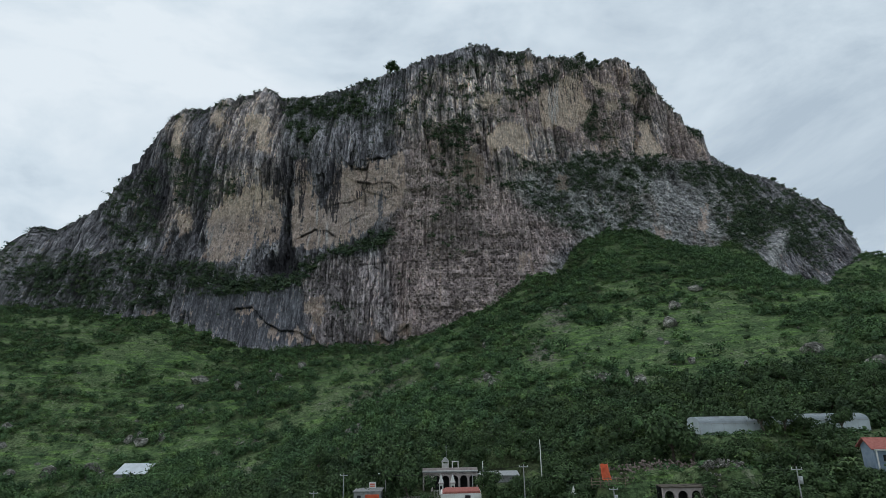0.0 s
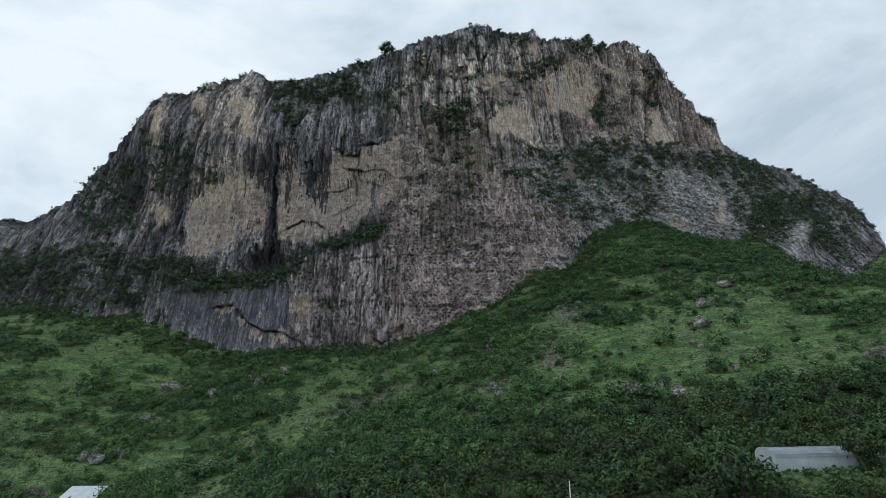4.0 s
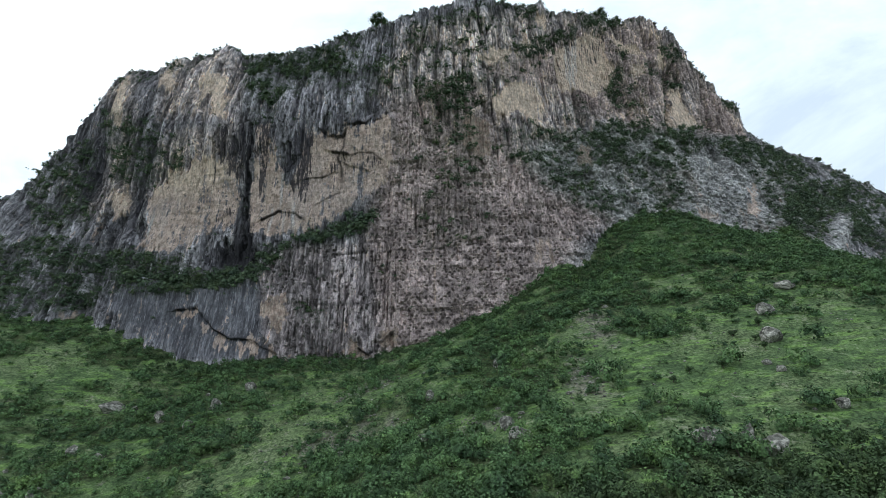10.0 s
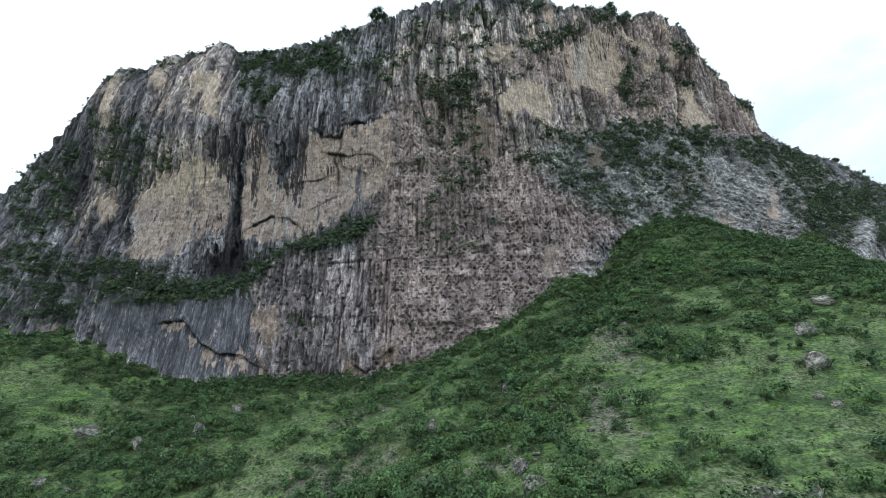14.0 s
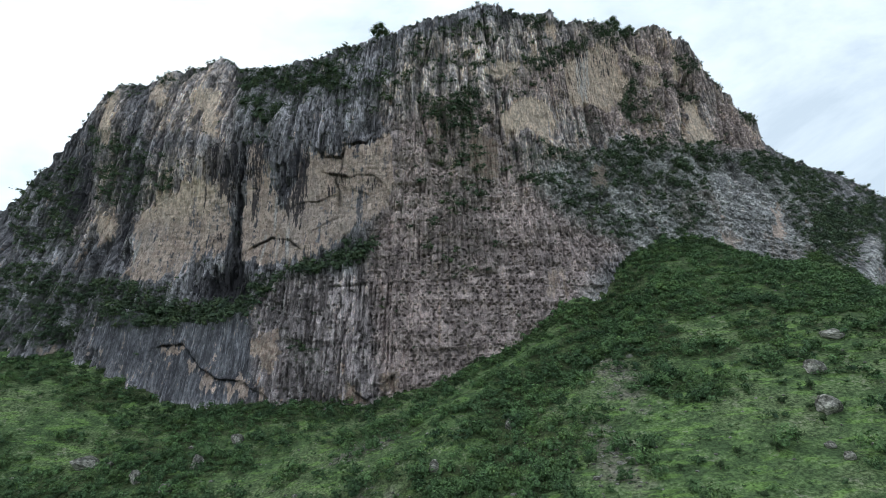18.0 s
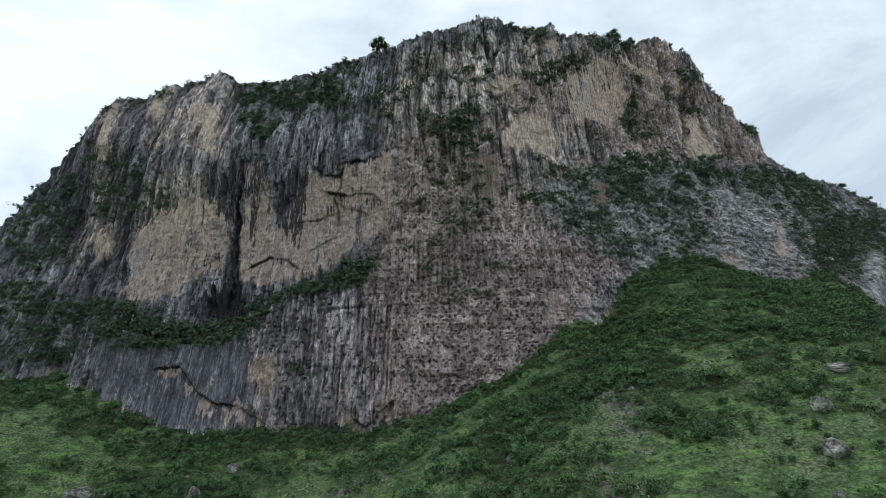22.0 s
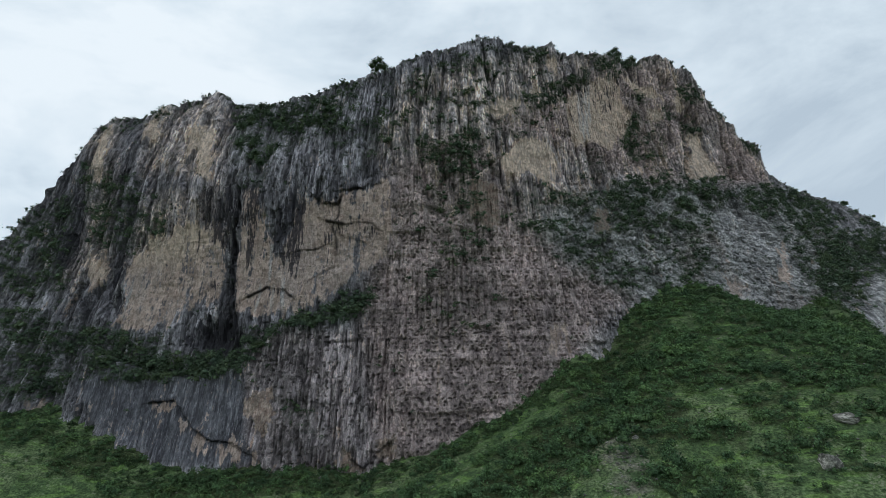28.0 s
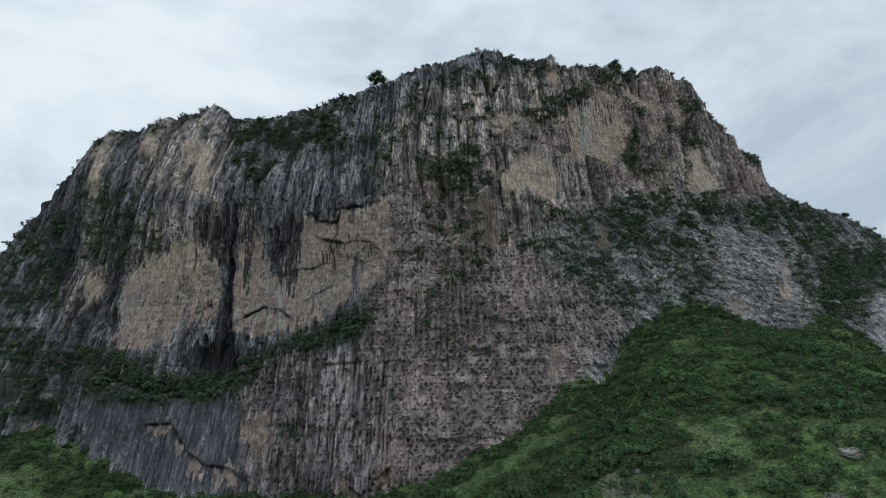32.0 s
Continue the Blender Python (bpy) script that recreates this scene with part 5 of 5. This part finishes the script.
FILM = material("pale_greenhouse_film", plain_nodes((0.44, 0.48, 0.51), (0.58, 0.63, 0.66), 0.35), 0.45, 0.5)
STEEL = material("galvanised_steel", plain_nodes((0.32, 0.33, 0.34), (0.5, 0.51, 0.52), 4), 0.45, 0.5)
WOOD = material("weathered_wood", plain_nodes((0.16, 0.12, 0.09), (0.3, 0.24, 0.18), 3), 0.85, 0.2)
DARK = material("dark_interior", plain_nodes((0.012, 0.012, 0.013), (0.03, 0.03, 0.03), 2), 0.7, 0.3)
BLUE = material("blue_grey_wall_paint", plain_nodes((0.2, 0.26, 0.34), (0.3, 0.36, 0.44), 1.2), 0.8, 0.3)
RUBBLE = material("reddish_rubble_stone", plain_nodes((0.11, 0.08, 0.072), (0.32, 0.26, 0.235), 1.6), 0.9, 0.2)


def box(bm, sx, sy, sz, x=0.0, y=0.0, z=0.0, rz=0.0):
    """A box standing on z."""
    m = pose(x, y, z + sz / 2, 0, 0, rz) @ Matrix.Diagonal((sx, sy, sz, 1))
    bmesh.ops.create_cube(bm, size=1.0, matrix=m)
    return bm


def boxed(name, mat, parent, *spec, label="", bevel=0.03):
    bm = box(bmesh.new(), *spec)
    if bevel:
        bmesh.ops.bevel(bm, geom=bm.edges[:], offset=bevel, segments=1, affect="EDGES")
    return part(name, bm, mat, parent, label)


def rod(name, mat, parent, a, b, r0, r1=None, segments=8, label=""):
    a, b = Vector(a), Vector(b)
    bm = bmesh.new()
    m = Matrix.Translation((a + b) / 2) @ (b - a).to_track_quat("Z", "Y").to_matrix().to_4x4()
    bmesh.ops.create_cone(bm, cap_ends=True, segments=segments, radius1=r0, radius2=r0 if r1 is None else r1, depth=(b - a).length, matrix=m)
    return part(name, bm, mat, parent, label, True)


def prism(outline, depth, y=0.0):
    """A flat outline in x and z, drawn out to a depth along y."""
    bm = bmesh.new()
    f = bm.faces.new([bm.verts.new((x, y, z)) for x, z in outline])
    ext = bmesh.ops.extrude_face_region(bm, geom=[f])
    bmesh.ops.translate(bm, verts=[v for v in ext["geom"] if isinstance(v, bmesh.types.BMVert)], vec=(0, depth, 0))
    return bm


def arch_outline(half, spring, pitch, top):
    """The masonry over and beside half an opening on each side."""
    pts = [(-pitch / 2, 0), (-half, 0), (-half, spring)]
    pts += [(-half * math.cos(math.pi * k / 10), spring + half * math.sin(math.pi * k / 10)) for k in range(1, 10)]
    return pts + [(half, spring), (half, 0), (pitch / 2, 0), (pitch / 2, top), (-pitch / 2, top)]


def thing(name, x, y, z, rz, label, category, group=""):
    ob = tagged(new(name), label, category, group)
    ob.matrix_basis = pose(x, y, z, 0, 0, rz)
    return ob


def build_chapel():
    z = 27.0
    t = thing("chapel", 0.8, 149, z, 0, "pinkish chapel with an arcade, parapet and small belfry", "chapel")
    for k in range(6):
        bm = prism(arch_outline(0.93, 3.0, 2.35, 4.6), 0.5)
        bmesh.ops.translate(bm, verts=bm.verts, vec=(-5.875 + 2.35 * k, 0, 0))
        part("arcade_bay", bm, PINK, t)
    # wall coloured near black to give the shade behind the arches
    boxed("back_wall", DARK, t, 14.0, 0.3, 4.6, 0, 3.2, 0, label="near-black back wall standing in for the arcade's shade")
    boxed("side_wall", PINK, t, 0.4, 3.0, 4.7, -6.9, 1.9, 0)
    boxed("side_wall", PINK, t, 0.4, 3.0, 4.7, 6.9, 1.9, 0)
    boxed("roof_slab", CONCRETE, t, 14.3, 4.0, 0.3, 0, 1.5, 4.7)
    boxed("cornice", PLASTER, t, 14.5, 0.3, 0.2, 0, -0.2, 5.0, label="pale cornice")
    boxed("parapet", PINK, t, 14.2, 0.25, 0.6, 0, -0.1, 5.2)
    for x in (-1.2, 1.4):
        for dx in (-0.75, 0.75):
            boxed("belfry_post", PLASTER, t, 0.28, 0.28, 1.9, x + dx, 0.6, 5.2)
        boxed("belfry_beam", PLASTER, t, 1.9, 0.4, 0.25, x, 0.6, 7.1)
    boxed("belfry_panel", PLASTER, t, 1.3, 0.1, 1.5, -1.2, 0.75, 5.3)
    bm = bmesh.new()
    bmesh.ops.create_cone(bm, cap_ends=True, segments=4, radius1=1.35, radius2=0.05, depth=1.1, matrix=pose(-1.2, 0.6, 7.9, 0, 0, 45))
    part("belfry_roof", bm, CONCRETE, t, "grey pyramid roof")
    rod("mast", STEEL, t, (-0.9, 0.6, 8.3), (-0.9, 0.6, 11.2), 0.06, 0.03)
    for x in (-2.3, 0.6):
        u = thing("turret", 0.8 + x, 144.5, z - 0.9, 0, "slim white turret with a pointed roof before the chapel", "turret", "turrets before the chapel")
        boxed("shaft", PLASTER, u, 1.1, 1.1, 3.6)
        # flat near-black plate drawn as the shade of a niche
        boxed("niche", DARK, u, 0.5, 0.1, 1.3, 0, -0.55, 1.8)
        boxed("collar", PINK, u, 1.35, 1.35, 0.25, 0, 0, 3.6)
        bm = bmesh.new()
        bmesh.ops.create_cone(bm, cap_ends=True, segments=8, radius1=0.62, radius2=0.03, depth=2.0, matrix=pose(0, 0, 4.85))
        part("spire", bm, PLASTER, u)
    # low white house with a red roof in front
    u = thing("red_roofed_house", 3.0, 131, 24.6, 0, "low white house with a faded red flat roof", "house")
    boxed("wall", PLASTER, u, 9.0, 6.0, 5.3)
    boxed("window", DARK, u, 1.2, 0.1, 0.7, 1.5, -3.0, 4.2)
    bm = prism([(-4.1, 5.3), (4.4, 5.3), (4.2, 5.7), (-3.4, 5.7)], 6.0, -3.0)
    part("roof", bm, RED_TILE, u)
    # fence between the turrets and the roof
    u = thing("railing", 0.5, 143, z - 0.3, 0, "white metal railing before the chapel", "railing")
    boxed("top_rail", PLASTER, u, 9.0, 0.08, 0.08, 0, 0, 1.5, bevel=0)
    boxed("bottom_rail", PLASTER, u, 9.0, 0.08, 0.08, 0, 0, 0.3, bevel=0)
    for k in range(13):
        boxed("post", PLASTER, u, 0.09, 0.09, 1.7, -4.5 + 0.75 * k, 0, 0, bevel=0)
    # pale roof beside the chapel
    u = thing("metal_shed", 13.4, 148.5, 29.3, 0, "long shed with a pale metal roof beside the chapel", "shed")
    boxed("wall", CONCRETE, u, 9, 4, 1.9)
    bm = prism([(-5.0, 1.7), (5.0, 1.7), (5.0, 1.85), (-5.0, 1.85)], 5.0, -2.5)
    for v in bm.verts:
        v.co.z += (v.co.y + 2.5) * 0.1
    part("roof", bm, STEEL, u)


def build_workshop():
    x, y = -19.5, 144
    z = 25.3
    t = thing("workshop", x, y, z, 0, "grey block workshop with an orange-red roller door", "workshop")
    boxed("wall", CONCRETE, t, 6.6, 5, 3.2)
    boxed("roof_slab", CONCRETE, t, 7.0, 5.4, 0.2, 0, 0, 3.2)
    door = boxed("roller_door", RED_PAINT, t, 3.4, 0.12, 2.3, 1.2, -2.52, 0.3, label="orange-red roller door")
    for k in range(7):
        boxed("slat", RED_PAINT, door, 3.3, 0.05, 0.06, 1.2, -2.6, 0.5 + 0.3 * k, bevel=0)
    boxed("window", DARK, t, 0.9, 0.1, 0.9, -2.0, -2.5, 1.5)
    u = thing("yard_wall", -25.6, 141, 25.2, 0, "bare concrete block yard wall", "wall")
    for row in range(5):
        for k in range(11):
            boxed("block", CONCRETE, u, 0.58, 0.2, 0.3, -3.0 + 0.6 * k + 0.3 * (row % 2), 0, 0.32 * row, bevel=0.02)
    u = thing("sign_board", -18.4, 143, z + 3.3, 0, "white board with red lettering bars on the roof", "sign")
    boxed("board", PLASTER, u, 1.7, 0.1, 1.3, 0, 0, 0.6)
    for k in range(2):
        boxed("lettering_bar", RED_PAINT, u, 1.2, 0.03, 0.25, 0, -0.07, 0.85 + 0.45 * k, bevel=0)
    for x in (-0.6, 0.6):
        rod("leg", STEEL, u, (x, 0, 0), (x, 0, 0.7), 0.04)
    u = thing("stone_terrace", -7.0, 138, 25.6, 4, "terraced dark stone retaining wall", "wall")
    r = random.Random(9)
    for row in range(4):
        x = -5.0
        while x < 5:
            w = r.uniform(0.5, 1.1)
            boxed("stone", BOULDER, u, w - 0.05, 0.7, 0.5, x + w / 2, 0.35 * row + r.uniform(-0.06, 0.06), 0.52 * row, bevel=0.08)
            x += w


def build_greenhouse(x, y, length, width, z, rz, bays):
    t = thing("greenhouse", x, y, z, rz, "long greenhouse under pale whitish plastic film", "greenhouse", "greenhouses")
    top, eave = 4.3, 2.7
    n = 9
    arc = [(-width / 2, eave)] + [(-width / 2 * math.cos(math.pi * k / n), eave + (top - eave) * math.sin(math.pi * k / n)) for k in range(1, n)] + [(width / 2, eave)]
    for b in range(bays):
        x0, x1 = -length / 2 + b * length / bays, -length / 2 + (b + 1) * length / bays
        bm = bmesh.new()
        ring0 = [bm.verts.new((x0 + 0.03, p, q)) for p, q in arc]
        ring1 = [bm.verts.new((x1 - 0.03, p, q)) for p, q in arc]
        for i in range(n):
            bm.faces.new((ring0[i], ring1[i], ring1[i + 1], ring0[i + 1]))
        bmesh.ops.solidify(bm, geom=bm.faces[:], thickness=0.04)
        part("roof_sheet", bm, FILM, t)
        for s in (-1, 1):
            boxed("side_sheet", FILM, t, x1 - x0 - 0.06, 0.05, eave, (x0 + x1) / 2, s * width / 2, 0, bevel=0)
        rod("hoop", STEEL, t, (x0, -width / 2, 0), (x0, -width / 2, eave), 0.06)
    bm = prism([(p, q) for p, q in [(-width / 2, 0)] + arc + [(width / 2, 0)]], 0.05)
    bmesh.ops.rotate(bm, verts=bm.verts, cent=(0, 0, 0), matrix=Matrix.Rotation(math.pi / 2, 3, "Z"))
    ends = bm.copy()
    bmesh.ops.translate(bm, verts=bm.verts, vec=(-length / 2, 0, 0))
    part("end_sheet", bm, FILM, t)
    bmesh.ops.translate(ends, verts=ends.verts, vec=(length / 2 + 0.05, 0, 0))
    part("end_sheet", ends, FILM, t)
    boxed("gutter", STEEL, t, length, 0.18, 0.12, 0, -width / 2 - 0.08, eave - 0.02, bevel=0)


def build_village_rest():
    build_greenhouse(72, 144, 18, 7, 40.2, 1, 6)
    build_greenhouse(95, 144, 21, 7, 40.5, 1, 7)
    # far shed on the western slope
    t = thing("long_shed", -132, 242.5, gz(-132, 242.5) - 0.3, -4, "long low shed with a pale sheet roof among boulders", "shed")
    boxed("wall", CONCRETE, t, 13, 5, 1.9)
    for k in range(7):
        bm = prism([(-7 + 2 * k, 1.7), (-5.05 + 2 * k, 1.7), (-5.05 + 2 * k, 1.82), (-7 + 2 * k, 1.82)], 7.0, -3.5)
        for v in bm.verts:
            v.co.z += (v.co.y + 3.5) * 0.5
        part("roof_sheet", bm, FILM, t)
    # orange tarpaulin over a frame
    x, y = 34.8, 127.5
    z = gz(x, y)
    t = thing("tarpaulin", x, y, z + 0.9, 0, "bright orange tarpaulin hung over a pole frame", "tarpaulin")
    bm = bmesh.new()
    g = [[bm.verts.new(((-0.95 + 1.9 * i / 8) * (0.8 + 0.05 * j), -0.25 * j + 0.12 * math.sin(i * 2.1 + j), 3.4 - 0.5 * j + 0.07 * math.sin(i * 0.9) - 0.12 * (i % 3) * (j == 6))) for i in range(9)] for j in range(7)]
    for j in range(6):
        for i in range(8):
            bm.faces.new((g[j][i], g[j][i + 1], g[j + 1][i + 1], g[j + 1][i]))
    bmesh.ops.solidify(bm, geom=bm.faces[:], thickness=0.03)
    part("sheet", bm, TARP, t, "", True)
    for px in (-0.9, 0.9):
        rod("pole", WOOD, t, (px, 0.15, -1.2), (px, 0.15, 3.6), 0.06)
    # rail fence below it
    t = thing("rail_fence", 35.5, 124.2, gz(35.5, 124.2) + 0.1, 0, "rough wooden rail fence on the bank", "fence")
    for k in range(6):
        rod("post", WOOD, t, (-4.5 + 1.8 * k, 0, -0.3), (-4.5 + 1.8 * k, 0, 1.9), 0.08)
    for k in range(3):
        rod("rail", WOOD, t, (-4.8, -0.1, 0.5 + 0.55 * k), (4.8, -0.1, 0.55 + 0.55 * k), 0.05)
    # banks of rubble
    r = random.Random(12)
    for cx, cy, n, sx, sy, mat, label in ((48, 130.5, 300, 12.5, 3.0, RUBBLE, "long bank of reddish rubble stones"), (57.5, 119.5, 150, 4.5, 2.0, BOULDER, "pile of pale rubble beside the trees")):
        t = thing("rubble_bank", cx, cy, gz(cx, cy), 0, label, "rubble")
        shapes = []
        for k in range(5):
            me = bpy.data.meshes.new("stone")
            bm = bmesh.new()
            bmesh.ops.create_icosphere(bm, subdivisions=1, radius=0.5)
            for v in bm.verts:
                v.co *= r.uniform(0.7, 1.2)
            bm.to_mesh(me)
            bm.free()
            me.materials.append(mat)
            shapes.append(me)
        for k in range(n):
            ob = new("stone", shapes[k % 5])
            ob.parent = t
            dx, dy = r.uniform(-sx, sx), r.gauss(0, sy * 0.6)
            h = max(0.0, 1.9 - abs(dy) * 0.8 - abs(dx) / sx * 0.8) * r.uniform(0.3, 1)
            ob.matrix_basis = pose(dx, dy, gz(cx + dx, cy + dy) - gz(cx, cy) + h, r.uniform(0, 360), r.uniform(0, 360), 0) @ Matrix.Diagonal((r.uniform(0.4, 0.9), r.uniform(0.4, 0.9), r.uniform(0.25, 0.6), 1))
    # arcade at the lower edge
    x, y = 47, 113
    t = thing("arcade", x, y, 29.2, 0, "weathered stone arcade under a flat slab", "building")
    for k in range(4):
        bm = prism(arch_outline(0.95, 1.9, 2.6, 3.4), 0.5)
        bmesh.ops.translate(bm, verts=bm.verts, vec=(-3.9 + 2.6 * k, 0, 0))
        part("arcade_bay", bm, PINK, t)
    # near-black wall: the arcade's inner shade as paint
    boxed("back_wall", DARK, t, 10.4, 0.3, 3.3, 0, 3.0, 0)
    boxed("roof_slab", BARK, t, 10.6, 3.6, 0.22, 0, 1.4, 3.4)
    # blue house with a red roof, its ridge across the slope
    t = thing("blue_house", 87.4, 112, 34.6, -12, "blue-grey house with a faded red pitched roof", "house")
    boxed("wall", BLUE, t, 9, 4.6, 4.9)
    bm = prism([(-2.3, 4.9), (2.3, 4.9), (0, 6.3)], 9.0, -4.5)
    bmesh.ops.rotate(bm, verts=bm.verts, cent=(0, 0, 0), matrix=Matrix.Rotation(math.pi / 2, 3, "Z"))
    part("gable", bm, BLUE, t)
    for s in (-1, 1):
        bm = prism([(s * 3.0, 4.55), (0, 6.4), (0, 6.62), (s * 3.1, 4.75)], 10.2, -5.1)
        bmesh.ops.rotate(bm, verts=bm.verts, cent=(0, 0, 0), matrix=Matrix.Rotation(math.pi / 2, 3, "Z"))
        part("roof_slope", bm, RED_TILE, t)
    for x in (-2.4, 1.6):
        window = boxed("window", DARK, t, 1.2, 0.1, 1.2, x, -2.3, 2.4)
        boxed("sill", PLASTER, window, 1.4, 0.16, 0.08, x, -2.36, 2.3)
    for x in (-4.3, 0, 4.3):
        boxed("porch_post", PLASTER, t, 0.22, 0.22, 4.4, x, -3.0, 0)
    boxed("porch_beam", PLASTER, t, 9.2, 0.2, 0.25, 0, -3.0, 4.4)
    # white pinnacle near the lower edge
    t = thing("pinnacle", 26.5, 122, gz(26.5, 122) + 0.3, 0, "white masonry pinnacle with a pointed top", "pinnacle")
    boxed("shaft", PINK, t, 1.1, 1.1, 3.0)
    bm = bmesh.new()
    bmesh.ops.create_cone(bm, cap_ends=True, segments=4, radius1=0.8, radius2=0.02, depth=2.2, matrix=pose(0, 0, 4.1, 0, 0, 45))
    part("spire", bm, PLASTER, t)
    # banana plants beside the blue house
    for k, (x, y) in enumerate(((78.5, 112), (80, 113.5), (77, 114))):
        t = thing("banana_plant", x, y, gz(x, y), 50 * k, "yellow-green banana plant with broad arching leaves", "plant", "banana plants")
        rod("stem", GRASS, t, (0, 0, -0.2), (0, 0, 1.8), 0.18, 0.12)
        for i in range(8):
            a = i * 0.79 + k
            bm = bmesh.new()
            prev = None
            for j in range(6):
                d, h = 0.1 + 0.42 * j, 1.7 + 0.75 * j - 0.12 * j * j
                w = 0.32 * math.sin(math.pi * (j + 0.5) / 6)
                c, s_ = math.cos(a), math.sin(a)
                pair = (bm.verts.new((d * c - w * s_, d * s_ + w * c, h)), bm.verts.new((d * c + w * s_, d * s_ - w * c, h)))
                if prev:
                    bm.faces.new((prev[0], prev[1], pair[1], pair[0]))
                prev = pair
            part("leaf", bm, GRASS, t)
    # pen on the slope
    t = thing("stock_pen", -86, 286, gz(-86, 286) + 0.3, 0, "small dark wooden stock pen on the slope", "pen")
    boxed("roof", WOOD, t, 4.5, 2.5, 0.15, 0, 0, 1.7)
    for dx in (-2, 2):
        for dy in (-1, 1):
            rod("post", WOOD, t, (dx, dy, -0.8), (dx, dy, 1.7), 0.08)
    for k in range(5):
        rod("fence_post", WOOD, t, (3.5 + 1.4 * k, 0, -0.5), (3.5 + 1.4 * k, 0, 1.5 + 0.2 * (k % 2)), 0.06)


POLES = [(-24, 134, 33.7, "arm"), (-29, 126, 31.2, "frame"), (-15.5, 146, 32.0, "lamps"), (6.0, 136, 32.8, "lamp"), (9.4, 150, 34.2, "bare"), (22, 134, 40.4, "bare"), (15.2, 114, 37.2, "arm"), (33.5, 117, 32.3, "transformer"), (57, 94, 38.4, "transformer")]  # x, y, height of the top, kind


def build_poles():
    tops = []
    for x, y, h, kind in POLES:
        z = gz(x, y)
        h = h - z
        name = "street_lamp" if kind in ("lamp", "lamps") else "utility_pole"
        label = {"arm": "grey concrete utility pole with a crossarm", "frame": "steel frame pole with two short arms", "lamps": "street lamp with two arms", "lamp": "street lamp with one long arm", "bare": "plain pale slender pole", "transformer": "grey utility pole carrying a transformer"}[kind]
        t = thing(name, x, y, z, 0, label, "lamp post" if "lamp" in kind else "pole", "poles of the village")
        rod("shaft", PLASTER if kind == "bare" else CONCRETE, t, (0, 0, -0.5), (0, 0, h), 0.14, 0.08)
        if kind in ("arm", "transformer", "frame"):
            boxed("crossarm", STEEL, t, 1.8, 0.1, 0.12, 0, 0, h - 0.5, bevel=0)
            for dx in (-0.8, 0, 0.8):
                rod("insulator", PLASTER, t, (dx, 0, h - 0.4), (dx, 0, h - 0.15), 0.06)
        if kind == "frame":
            boxed("crossarm", STEEL, t, 1.8, 0.1, 0.12, 0.4, 0, h - 1.6, bevel=0)
        if kind == "transformer":
            rod("transformer", STEEL, t, (0.4, 0, h - 2.6), (0.4, 0, h - 1.5), 0.32)
        if kind in ("lamp", "lamps"):
            for s in ((1,) if kind == "lamp" else (-1, 1)):
                rod("lamp_arm", STEEL, t, (0, 0, h - 0.4), (s * 1.4, 0, h), 0.05)
                boxed("lamp_head", PLASTER, t, 0.8, 0.3, 0.15, s * 1.6, 0, h - 0.05)
        tops.append((x, y, z + h - 0.2))
    for a, b in ((0, 6), (6, 7), (7, 8), (1, 0), (2, 6)):
        p, q = Vector(tops[a]), Vector(tops[b])
        bm = bmesh.new()
        last = None
        for k in range(13):
            u = k / 12
            c = p.lerp(q, u) - Vector((0, 0, 4 * u * (1 - u) * 0.9))
            ring = [bm.verts.new(c + Vector((0, 0.03 * math.cos(w), 0.03 * math.sin(w)))) for w in (0, 2.1, 4.2)]
            if last:
                for i in range(3):
                    bm.faces.new((last[i], last[(i + 1) % 3], ring[(i + 1) % 3], ring[i]))
            last = ring
        tagged(part("power_line", bm, DARK), "thin sagging overhead power line", "cable", "power lines")


build_chapel()
build_workshop()
build_village_rest()
build_poles()
